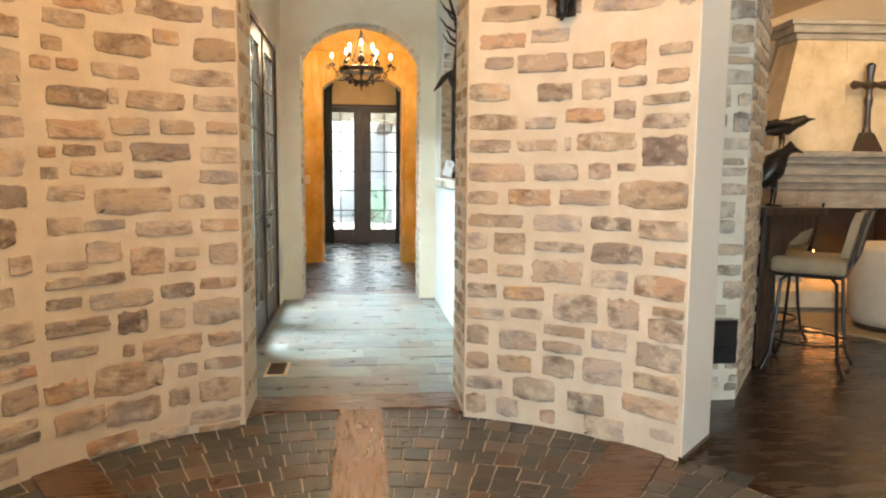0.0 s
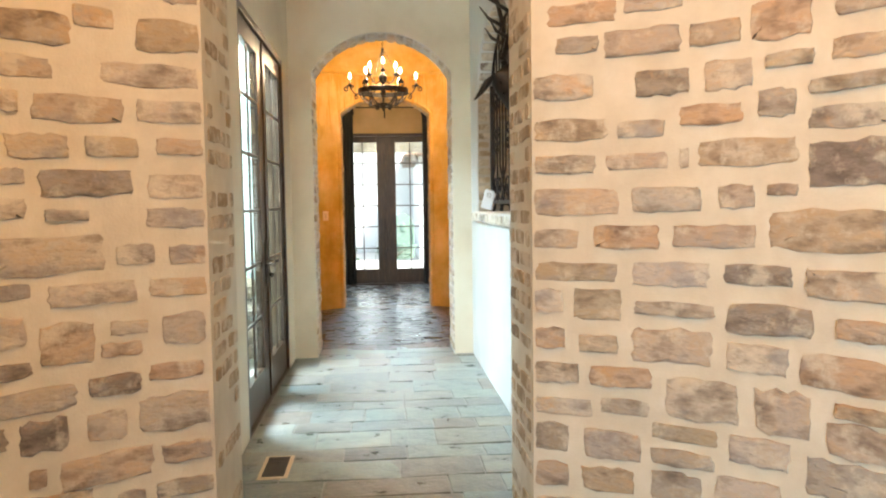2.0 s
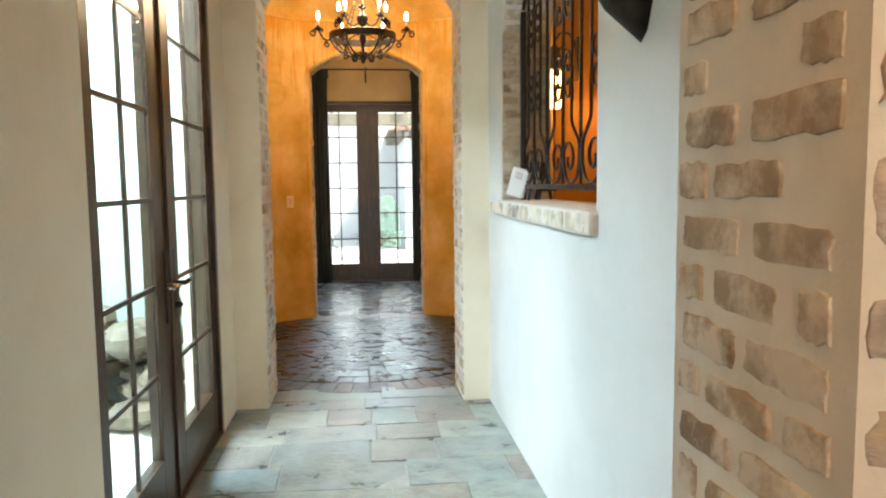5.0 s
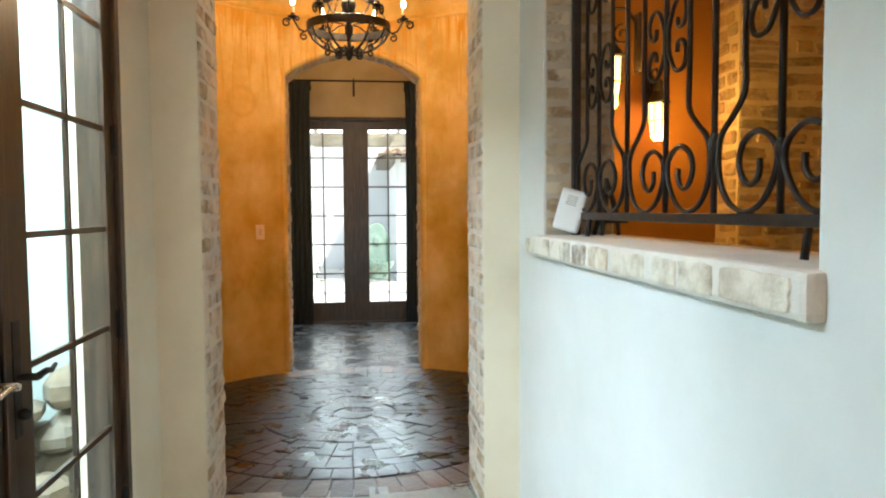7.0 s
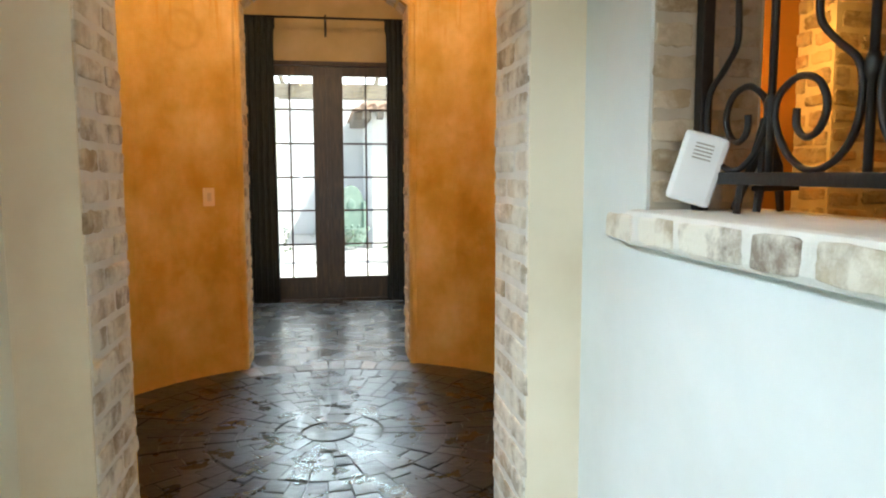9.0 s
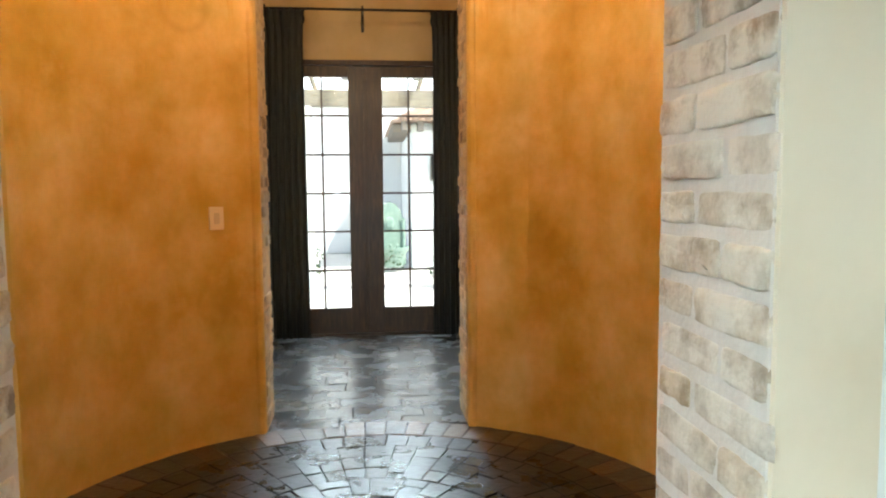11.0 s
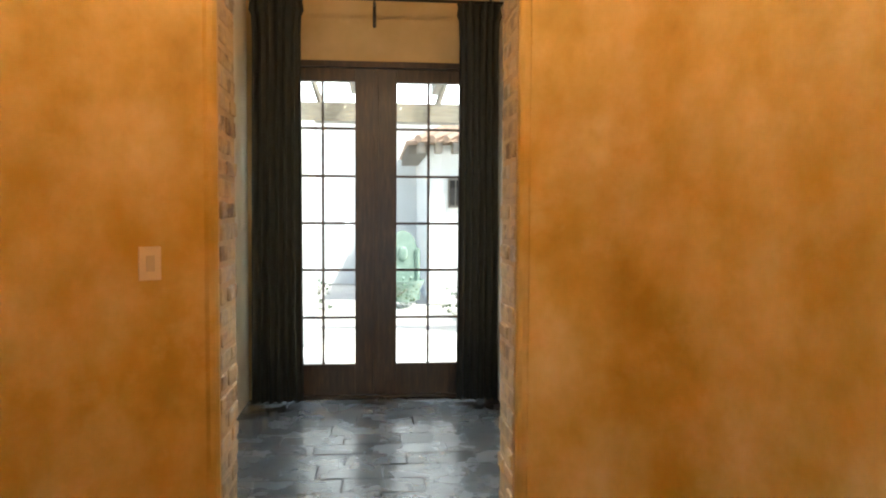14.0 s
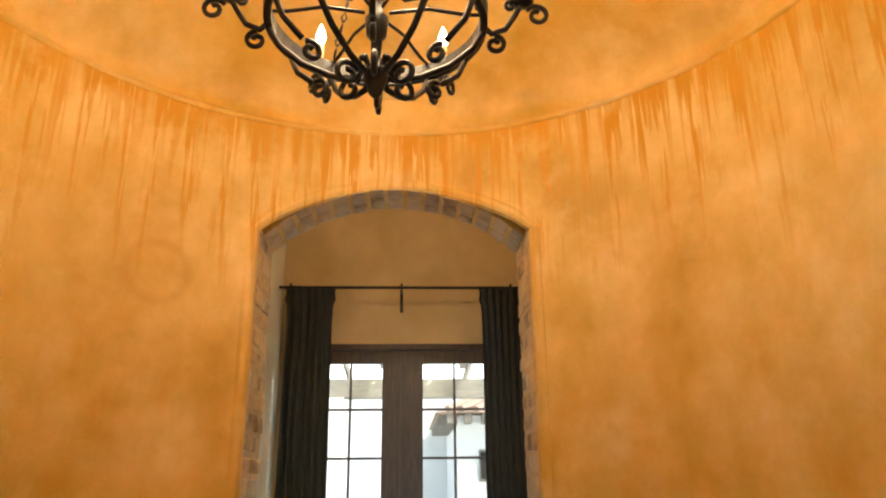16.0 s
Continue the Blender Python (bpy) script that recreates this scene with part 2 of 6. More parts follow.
m_bronze = mat("dark_bronze", [(0.3, (0.020, 0.018, 0.016)), (0.6, (0.045, 0.038, 0.032)), (0.8, (0.10, 0.08, 0.06))], 22, 0.38, 0.4, 90, metal=0.7, dist=0.004)
m_steel = mat("brushed_nickel", [(0.3, (0.45, 0.43, 0.40)), (0.7, (0.62, 0.60, 0.57))], 30, 0.25, 0.05, 120, metal=1.0)
m_curtain = mat("charcoal_linen", [(0.3, (0.030, 0.036, 0.036)), (0.7, (0.055, 0.062, 0.060))], 12, 0.9, 0.4, 300, dist=0.002)
m_white = mat("white_plastic", [(0.3, (0.74, 0.74, 0.73)), (0.7, (0.80, 0.80, 0.79))], 4, 0.35, 0.02, 60)
m_ivory = mat("ivory_plastic", [(0.3, (0.80, 0.62, 0.40)), (0.7, (0.84, 0.68, 0.46))], 4, 0.4, 0.02, 60)
m_candle = mat("cream_candle_sleeve", [(0.3, (0.62, 0.45, 0.25)), (0.7, (0.70, 0.52, 0.30))], 20, 0.5, 0.1, 60)
m_bulb = glow("lit_bulb", (1.0, 0.72, 0.42), 22)
m_lantern = glow("lit_lantern_glass", (1.0, 0.42, 0.10), 9)
m_fire = glow("gas_flame", (1.0, 0.42, 0.12), 9)
m_glass = glass_mat()
m_caststone = mat("cast_limestone", [(0.3, (0.50, 0.38, 0.22)), (0.5, (0.66, 0.53, 0.34)), (0.7, (0.76, 0.65, 0.47))], 3.5, 0.75, 0.3, 60)
m_graystone = mat("grey_limestone_mantel", [(0.3, (0.24, 0.22, 0.18)), (0.7, (0.44, 0.40, 0.33))], 6, 0.7, 0.35, 60, stretch=(1, 1, 3))
m_soot = mat("sooted_firebox", [(0.3, (0.010, 0.009, 0.008)), (0.7, (0.03, 0.026, 0.022))], 8, 0.9, 0.3, 40)
m_suede = mat("taupe_suede", [(0.3, (0.20, 0.155, 0.09)), (0.7, (0.31, 0.24, 0.15))], 7, 0.9, 0.25, 200, dist=0.003)
m_cream_fabric = mat("cream_upholstery", [(0.3, (0.50, 0.42, 0.30)), (0.7, (0.60, 0.51, 0.38))], 9, 0.9, 0.2, 200, dist=0.003)
m_rug = mat("tan_rug", [(0.3, (0.34, 0.24, 0.13)), (0.7, (0.46, 0.34, 0.20))], 25, 0.95, 0.5, 250, dist=0.006)
m_stucco = mat("white_stucco", [(0.3, (0.68, 0.71, 0.72)), (0.7, (0.76, 0.79, 0.80))], 3, 0.9, 0.4, 90)
m_court = mat("pale_green_stucco", [(0.3, (0.36, 0.42, 0.40)), (0.7, (0.44, 0.50, 0.47))], 3, 0.9, 0.4, 90)
m_ground = mat("pale_gravel_paving", [(0.3, (0.64, 0.62, 0.58)), (0.7, (0.78, 0.76, 0.72))], 3, 0.9, 0.6, 60)
m_rubble = mat("garden_stone", [(0.3, (0.16, 0.14, 0.11)), (0.7, (0.35, 0.31, 0.25))], 9, 0.9, 0.6, 60, rand=[(1, 1, 1), (0.6, 0.58, 0.55), (0.9, 0.8, 0.7)])
m_tile = mat("clay_roof_tile", [(0.3, (0.30, 0.20, 0.15)), (0.7, (0.48, 0.36, 0.28))], 6, 0.85, 0.3, 50)
m_greywood = mat("weathered_beam", [(0.3, (0.16, 0.14, 0.12)), (0.7, (0.28, 0.26, 0.23))], 6, 0.8, 0.4, 60, stretch=(1, 5, 5))
m_verdigris = mat("verdigris_stone", [(0.3, (0.16, 0.26, 0.22)), (0.7, (0.30, 0.40, 0.35))], 7, 0.7, 0.4, 60)
m_leaf = mat("dark_green_leaf", [(0.3, (0.03, 0.07, 0.03)), (0.7, (0.06, 0.12, 0.05))], 12, 0.5, 0.1, 60, rand=[(1, 1, 1), (0.7, 0.9, 0.6), (1, 0.9, 0.8)], island=True)


def faux_mat():
    """Ochre colour-washed plaster, with runs of darker glaze that start under the cornice."""
    m = mat("ochre_washed_plaster", [(0.30, (0.50, 0.295, 0.035)), (0.43, (0.63, 0.385, 0.075)), (0.52, (0.70, 0.455, 0.13)), (0.60, (0.76, 0.52, 0.19)), (0.70, (0.82, 0.60, 0.28))],
            2.6, 0.6, 0.12, 22, stretch=(1, 1, 0.8))
    N, L = m.node_tree.nodes, m.node_tree.links
    b = N["Principled BSDF"]
    src = b.inputs["Base Color"].links[0].from_socket
    geo = N.new("ShaderNodeNewGeometry")
    sp = N.new("ShaderNodeSeparateXYZ")
    L.new(geo.outputs["Position"], sp.inputs[0])
    at = N.new("ShaderNodeMath")
    at.operation = "ARCTAN2"
    L.new(sp.outputs["X"], at.inputs[0])
    L.new(sp.outputs["Y"], at.inputs[1])
    cb = N.new("ShaderNodeCombineXYZ")
    L.new(at.outputs[0], cb.inputs["X"])
    zs = N.new("ShaderNodeMath")
    zs.operation = "MULTIPLY"
    zs.inputs[1].default_value = 0.035
    L.new(sp.outputs["Z"], zs.inputs[0])
    L.new(zs.outputs[0], cb.inputs["Y"])
    n = N.new("ShaderNodeTexNoise")
    n.inputs["Scale"].default_value, n.inputs["Detail"].default_value = 78, 5
    L.new(cb.outputs[0], n.inputs["Vector"])
    n2 = N.new("ShaderNodeTexNoise")
    n2.inputs["Scale"].default_value = 21
    L.new(cb.outputs[0], n2.inputs["Vector"])
    low = N.new("ShaderNodeMapRange")
    low.inputs["From Min"].default_value, low.inputs["From Max"].default_value = 0.35, 0.62
    low.inputs["To Min"].default_value, low.inputs["To Max"].default_value = 2.96, 2.14
    L.new(n2.outputs["Fac"], low.inputs["Value"])
    above = N.new("ShaderNodeMath")
    above.operation = "SUBTRACT"
    L.new(sp.outputs["Z"], above.inputs[0])
    L.new(low.outputs[0], above.inputs[1])
    fade = N.new("ShaderNodeMapRange")
    L.new(above.outputs[0], fade.inputs["Value"])
    fade.inputs["From Max"].default_value = 0.42
    s = N.new("ShaderNodeMapRange")
    s.inputs["From Min"].default_value, s.inputs["From Max"].default_value = 0.48, 0.54
    zt = N.new("ShaderNodeMapRange")
    zt.inputs["From Min"].default_value, zt.inputs["From Max"].default_value = 2.78, 2.985
    zt.inputs["To Max"].default_value = 0.11
    L.new(sp.outputs["Z"], zt.inputs["Value"])
    more = N.new("ShaderNodeMath")
    more.operation = "ADD"
    L.new(n.outputs["Fac"], more.inputs[0])
    L.new(zt.outputs[0], more.inputs[1])
    L.new(more.outputs[0], s.inputs["Value"])
    mu = N.new("ShaderNodeMath")
    mu.operation = "MULTIPLY"
    L.new(s.outputs[0], mu.inputs[0])
    L.new(fade.outputs[0], mu.inputs[1])
    mu2 = N.new("ShaderNodeMath")
    mu2.operation = "MULTIPLY"
    lt = N.new("ShaderNodeMath")
    lt.operation = "LESS_THAN"
    lt.inputs[1].default_value = 2.986
    L.new(sp.outputs["Z"], lt.inputs[0])
    mu3 = N.new("ShaderNodeMath")
    mu3.operation = "MULTIPLY"
    L.new(mu.outputs[0], mu3.inputs[0])
    L.new(lt.outputs[0], mu3.inputs[1])
    mu2.inputs[1].default_value = 1.0
    L.new(mu3.outputs[0], mu2.inputs[0])
    mx = N.new("ShaderNodeMix")
    mx.data_type = "RGBA"
    L.new(mu2.outputs[0], mx.inputs["Factor"])
    L.new(src, mx.inputs["A"])
    mx.inputs["B"].default_value = (0.60, 0.285, 0.010, 1)
    # a faint painted ring
    ds = N.new("ShaderNodeVectorMath")
    ds.operation = "DISTANCE"
    L.new(geo.outputs["Position"], ds.inputs[0])
    ds.inputs[1].default_value = (-0.87, 1.135, 2.26)
    d1 = N.new("ShaderNodeMath")
    d1.operation = "SUBTRACT"
    L.new(ds.outputs["Value"], d1.inputs[0])
    d1.inputs[1].default_value = 0.115
    d2 = N.new("ShaderNodeMath")
    d2.operation = "ABSOLUTE"
    L.new(d1.outputs[0], d2.inputs[0])
    d3 = N.new("ShaderNodeMapRange")
    d3.inputs["From Min"].default_value, d3.inputs["From Max"].default_value = 0.004, 0.03
    d3.inputs["To Min"].default_value, d3.inputs["To Max"].default_value = 0.45, 0.0
    L.new(d2.outputs[0], d3.inputs["Value"])
    ring = N.new("ShaderNodeMix")
    ring.data_type = "RGBA"
    L.new(d3.outputs[0], ring.inputs["Factor"])
    L.new(mx.outputs["Result"], ring.inputs["A"])
    ring.inputs["B"].default_value = (0.52, 0.29, 0.04, 1)
    L.new(ring.outputs["Result"], b.inputs["Base Color"])
    return m


m_faux = over(over(faux_mat(), (0.53, 0.29, 0.02), 1.9, 0.47, 0.64, amount=0.45), (0.80, 0.58, 0.25), 3.0, 0.54, 0.68, amount=0.4)
m_haze = glow("bright_hazy_sky", (0.92, 0.96, 1.0), 1.1)
m_rustwall = mat("burnt_orange_plaster", [(0.3, (0.22, 0.092, 0.012)), (0.7, (0.32, 0.145, 0.024))], 2.2, 0.65, 0.1, 30)

# ---------------------------------------------------------------- mesh tools


def obj(name, bm, material, parent=None, label="", smooth=False, loc=None):
    me = bpy.data.meshes.new(name)
    bmesh.ops.recalc_face_normals(bm, faces=bm.faces)
    bm.to_mesh(me)
    bm.free()
    if material:
        me.materials.append(material)
    if smooth:
        for p in me.polygons:
            p.use_smooth = True
    ob = new(name, me)
    if parent:
        ob.parent = parent
    if loc:
        ob.location = loc
    if label:
        tagged(ob, label)
    return ob


part = obj


def thing(name, label, category, loc=(0, 0, 0), rz=0, group=""):
    e = new(name)
    e.location = loc
    e.rotation_euler = (0, 0, radians(rz))
    e.empty_display_size = 0.1
    return tagged(e, label, category, group)


def add_box(bm, x0, x1, y0, y1, z0, z1, bevel=0.0):
    vs = [bm.verts.new((x, y, z)) for x in (x0, x1) for y in (y0, y1) for z in (z0, z1)]
    fs = [(0, 1, 3, 2), (4, 6, 7, 5), (0, 4, 5, 1), (2, 3, 7, 6), (0, 2, 6, 4), (1, 5, 7, 3)]
    faces = [bm.faces.new([vs[i] for i in f]) for f in fs]
    if bevel:
        edges = list({e for f in faces for e in f.edges})
        bmesh.ops.bevel(bm, geom=edges, offset=bevel, segments=2, affect="EDGES", profile=0.6)


def box(x0, x1, y0, y1, z0, z1, bevel=0.0):
    bm = bmesh.new()
    add_box(bm, x0, x1, y0, y1, z0, z1, bevel)
    return bm


def add_prism(bm, pts, z0, z1):
    a = [bm.verts.new((x, y, z0)) for x, y in pts]
    b = [bm.verts.new((x, y, z1)) for x, y in pts]
    bm.faces.new(a)
    bm.faces.new(b)
    for i in range(len(pts)):
        j = (i + 1) % len(pts)
        bm.faces.new((a[i], a[j], b[j], b[i]))


def prism(pts, z0, z1):
    bm = bmesh.new()
    add_prism(bm, pts, z0, z1)
    return bm


def add_loft(bm, rings, closed=True, caps=True):
    vr = [[bm.verts.new(p) for p in r] for r in rings]
    n = len(vr[0])
    for a, b in zip(vr, vr[1:]):
        for i in range(n if closed else n - 1):
            j = (i + 1) % n
            bm.faces.new((a[i], a[j], b[j], b[i]))
    if caps and closed:
        bm.faces.new(vr[0])
        bm.faces.new(vr[-1])


def add_tube(bm, pts, r, sides=6, flat=1.0):
    """A rod of radius r (a number or a list) along pts."""
    pts = [Vector(p) for p in pts]
    rings = []
    up = None
    for i, p in enumerate(pts):
        d = (pts[min(i + 1, len(pts) - 1)] - pts[max(i - 1, 0)]).normalized()
        if up is None:
            up = Vector((0, 0, 1)) if abs(d.z) < 0.9 else Vector((1, 0, 0))
        s = d.cross(up)
        if s.length < 1e-4:
            s = d.cross(Vector((0, 1, 0.1)))
        s.normalize()
        up = s.cross(d).normalized()
        rr = r[i] if isinstance(r, (list, tuple)) else r
        rings.append([p + s * rr * math.cos(2 * math.pi * k / sides) * flat + up * rr * math.sin(2 * math.pi * k / sides) for k in range(sides)])
    add_loft(bm, rings)


def add_lathe(bm, profile, centre=(0, 0, 0), sides=16):
    cx, cy, cz = centre
    rings = [[(cx + r * math.cos(2 * math.pi * k / sides), cy + r * math.sin(2 * math.pi * k / sides), cz + z) for k in range(sides)] for r, z in profile]
    add_loft(bm, rings)


def add_ball(bm, c, rx, ry, rz, n=10, m=7):
    rings = []
    for i in range(m + 1):
        a = math.pi * (i + 0.001) / (m + 0.002)
        rings.append([(c[0] + rx * math.sin(a) * math.cos(2 * math.pi * k / n), c[1] + ry * math.sin(a) * math.sin(2 * math.pi * k / n), c[2] + rz * math.cos(a)) for k in range(n)])
    add_loft(bm, rings)


def arch_z(x, half, spring, rise):
    """Height of a segmental arch over x."""
    R = (half * half + rise * rise) / (2 * rise)
    return spring + rise - R + math.sqrt(max(R * R - x * x, 0))


def spiral(cx, cz, r0, r1, a0, turns, n=26):
    """Points of a flat scroll in (u, z)."""
    return [(cx + (r0 + (r1 - r0) * k / n) * math.cos(a0 + turns * 2 * math.pi * k / n),
             cz + (r0 + (r1 - r0) * k / n) * math.sin(a0 + turns * 2 * math.pi * k / n)) for k in range(n + 1)]

# ---------------------------------------------------------------- the rooms


def setting(name, bm, material, label, smooth=False):
    return tagged(obj(name, bm, material, smooth=smooth), label, kind="structure")


R = 1.43          # inner radius of the ochre rotunda, whose centre is the origin
EC = (-0.06, -7.09)   # centre of the stone entry's curved walls
ER = 1.785
HALF, SPRING, RISE = 0.606, 2.478, 0.343


def add_columns(bm, cols):
    """A wall of columns: each is (outer point, inner point, bottom, top), in order along the wall."""
    prev = None
    first = None
    for (ax, ay), (bx, by), lo, hi in cols:
        v = [bm.verts.new(p) for p in ((ax, ay, lo), (bx, by, lo), (bx, by, hi), (ax, ay, hi))]
        if prev:
            for i in range(4):
                j = (i + 1) % 4
                bm.faces.new((prev[i], prev[j], v[j], v[i]))
        else:
            first = v
        prev = v
    bm.faces.new(first)
    bm.faces.new(prev)


def drum_cols(c, r0, r1, a0, a1, lo, hi, n):
    out = []
    for i in range(n + 1):
        a = radians(a0 + (a1 - a0) * i / n)
        s, k = math.sin(a), math.cos(a)
        x = c[0] + r0 * s
        out.append(((c[0] + r1 * s, c[1] + r1 * k), (x, c[1] + r0 * k), lo(x) if callable(lo) else lo, hi))
    return out


def arch_cols(xa, xb, ya, yb, top, cx, half, spring, rise, n=20):
    """Columns of the piece of a straight wall above an arched opening."""
    return [((xa + (xb - xa) * i / n, ya), (xa + (xb - xa) * i / n, yb), arch_z(xa + (xb - xa) * i / n - cx, half, spring, rise), top) for i in range(n + 1)]


# rotunda wall
LZ = 2.985
C1, C2 = -0.018, 0.022
S2, RISE2, H2 = 2.515, 0.225, 0.588
bm = bmesh.new()
a2l, a2r = math.degrees(math.asin((C2 - H2) / R)), math.degrees(math.asin((C2 + H2) / R))
a1r, a1l = 180 - math.degrees(math.asin((C1 + HALF) / R)), 180 - math.degrees(math.asin((C1 - HALF) / R))
add_columns(bm, drum_cols((0, 0), R, R + 0.13, a2r, a1r, 0, LZ + 0.005, 40))
add_columns(bm, drum_cols((0, 0), R, R + 0.13, a1l, 360 + a2l, 0, LZ + 0.005, 40))
add_columns(bm, drum_cols((0, 0), R, R + 0.13, a2l, a2r, lambda x: arch_z(x - C2, H2, S2, RISE2), LZ + 0.005, 20))
add_columns(bm, drum_cols((0, 0), R, R + 0.13, a1r, a1l, lambda x: arch_z(x - C1, HALF, SPRING, RISE), LZ + 0.005, 20))
wall_rotunda = setting("wall_rotunda", bm, m_faux, "round ochre colour-washed plaster wall with glaze runs under the cornice", smooth=False)

# rounded ledge and shallow dome
bm = bmesh.new()
LZ = 2.985
prof = [(R, LZ), (R - 0.006, LZ + 0.004), (R - 0.012, LZ + 0.014), (R - 0.004, LZ + 0.022), (R + 0.02, LZ + 0.04), (R + 0.03, LZ + 0.055)]
prof += [(max((R + 0.03) * math.cos(radians(t)), 0.02), LZ + 0.055 + 0.55 * math.sin(radians(t))) for t in range(6, 91, 7)]
prof.append((0.02, 3.9))
prof += [(R + 0.2, 3.9), (R + 0.2, LZ)]
n = 64
rings = [[(r * math.cos(2 * math.pi * k / n), r * math.sin(2 * math.pi * k / n), z) for k in range(n)] for r, z in prof]
add_loft(bm, rings + [rings[0]], caps=False)
dome = setting("ceiling_dome", bm, m_faux, "shallow ochre plaster dome above a small moulded ledge", smooth=True)

# plaster wall with the first arch
HX0, HX1, HY0, HY1 = -0.815, 0.752, -4.94, -1.71
HT = 3.45
bm = bmesh.new()
add_box(bm, HX0 - 0.2, C1 - HALF, HY1, -1.43, 0, HT)
add_box(bm, C1 + HALF, HX1 + 0.28, HY1, -1.43, 0, HT)
add_columns(bm, arch_cols(C1 - HALF, C1 + HALF, HY1, -1.43, HT, C1, HALF, SPRING, RISE))
wall_arch = setting("wall_arch_hall", bm, m_plaster, "cream plaster wall with an arched passage")

# hall, left: two pieces and the part over the garden door
DY0, DY1, DTOP = -3.90, -2.10, 2.50
bm = bmesh.new()
add_box(bm, HX0 - 0.2, HX0, HY0, DY0, 0, HT)
add_box(bm, HX0 - 0.2, HX0, DY1, HY1, 0, HT)
add_box(bm, HX0 - 0.2, HX0, DY0, DY1, DTOP, HT)
wall_left = setting("wall_hall_garden_side", bm, m_plaster, "cream plaster hall wall round the garden door")

# unseen block over the hall, added to keep the sun off the courtyard
setting("wall_sun_block", box(-1.03, 1.04, -4.9, -1.43, 3.62, 6.2), m_stucco, "unseen stucco block added to shade the courtyard")
# hall, right: with the arched opening to the next room
WY0, WY1, WC, WH = -3.80, -2.13, -2.965, 0.835
SILL, WSPR, WRISE = 1.27, 2.16, 0.56


def win_z(y):
    return WSPR + WRISE * math.sqrt(max(0, 1 - ((y - WC) / WH) ** 2))


bm = bmesh.new()
add_box(bm, HX1, HX1 + 0.28, HY0, WY0, 0, HT)
add_box(bm, HX1, HX1 + 0.28, WY1, HY1, 0, HT)
add_box(bm, HX1, HX1 + 0.28, WY0, WY1, 0, SILL - 0.085)
cols = []
for i in range(25):
    y = WC - WH * math.cos(math.pi * i / 24)
    cols.append(((HX1, y), (HX1 + 0.28, y), win_z(y), HT))
add_columns(bm, cols)
wall_right = setting("wall_hall_opening_side", bm, m_white_plaster, "white plaster hall wall with an arched interior opening")
setting("ceiling_hall", box(HX0 - 0.2, HX1 + 0.28, HY0, -1.43, HT, HT + 0.15), m_plaster, "plain cream plaster hall ceiling")

# stone entry walls, curved
JL, JR = -0.655, 0.518
aL = math.degrees(math.asin((JL - EC[0]) / ER))
aR = math.degrees(math.asin((JR - EC[0]) / ER))
aRe = math.degrees(math.asin((1.434 - EC[0]) / ER))
EH = 3.9


def entry_pt(a, r=ER):
    return (EC[0] + r * math.sin(radians(a)), EC[1] + r * math.cos(radians(a)))


bm = bmesh.new()
ptsL = [entry_pt(aL - (aL + 85) * i / 18) for i in range(19)]
back = [(-2.3, -7.0), (-2.3, HY0), (JL, HY0)]
add_prism(bm, ptsL + [(ptsL[-1][0], -8.6), (-1.75, -11.0), (-2.3, -11.0)] + back[1:], 0, EH)
wall_entry_l = setting("wall_entry_garden_side", bm, m_mortar, "curved entry wall of rubble stone in wide buff mortar")
bm = bmesh.new()
ptsR = [entry_pt(aR + (aRe - aR) * i / 12) for i in range(13)]
add_prism(bm, ptsR + [(1.46, -6.085), (1.52, -5.60), (1.04, HY0), (JR, HY0)], 0, EH)
wall_entry_r = setting("wall_entry_living_side", bm, m_mortar, "curved entry wall of rubble stone in wide pale mortar")
bm = bmesh.new()
add_prism(bm, [(1.437, -6.118), (1.715, -5.84), (1.69, -5.70), (1.50, -5.70), (1.40, -6.05)], 0, EH)
setting("trim_wall_end", bm, m_trim, "smooth off-white painted plaster end of the stone wall")
bm = bmesh.new()
add_prism(bm, [(1.44, -6.14), (1.74, -5.845), (1.715, -5.82), (1.425, -6.112)], 0, 0.025)
setting("baseboard_wall_end", bm, m_walnut, "low dark wood strip at the foot of the wall end")
setting("ceiling_entry", box(-2.3, 6.6, -12.0, HY0, EH, EH + 0.15), m_plaster, "plain plaster ceiling")

# closing walls behind and beside the entry
bm = bmesh.new()
add_box(bm, -2.4, -0.9, -12.0, -11.8, 0, EH)
add_box(bm, 2.1, 6.6, -12.0, -11.8, 0, EH)
add_box(bm, -0.9, 2.1, -12.0, -11.8, 2.9, EH)
setting("wall_front", bm, m_plaster, "plain plaster wall round the front door opening")
setting("wall_entry_side", box(-2.5, -2.3, -12.0, HY0, 0, EH), m_plaster, "plain plaster side wall")
setting("wall_living_side", box(6.5, 6.7, -12.0, -0.6, 0, EH), m_beige, "plain beige living room wall")
setting("wall_living_back", box(4.15, 6.7, -1.05, -0.85, 0, EH), m_beige, "warm white living room wall behind the fireplace")
setting("ceiling_living", box(1.05, 6.6, HY0, -0.7, EH, EH + 0.15), m_beige, "plain living room ceiling")

# far side of the opening: ochre passage with a rubble column
setting("wall_passage_back", box(1.57, 4.3, -0.22, -0.02, 0, 3.0), m_rustwall, "burnt orange plaster wall lit by lanterns")
column = setting("wall_passage_column", box(2.46, 3.19, -0.50, -0.21, 0, 3.0), m_mortar, "rubble stone column in orange lamp light")
bm = bmesh.new()
add_prism(bm, [(2.78, -3.95), (4.18, -0.9), (4.30, -0.95), (2.9, -4.0)], 0, 3.0)
setting("wall_passage_side", bm, m_beige, "plain beige side wall of the passage")
setting("wall_passage_front", box(1.04, 2.82, -4.05, -3.9, 0, 3.0), m_beige, "plain beige wall")
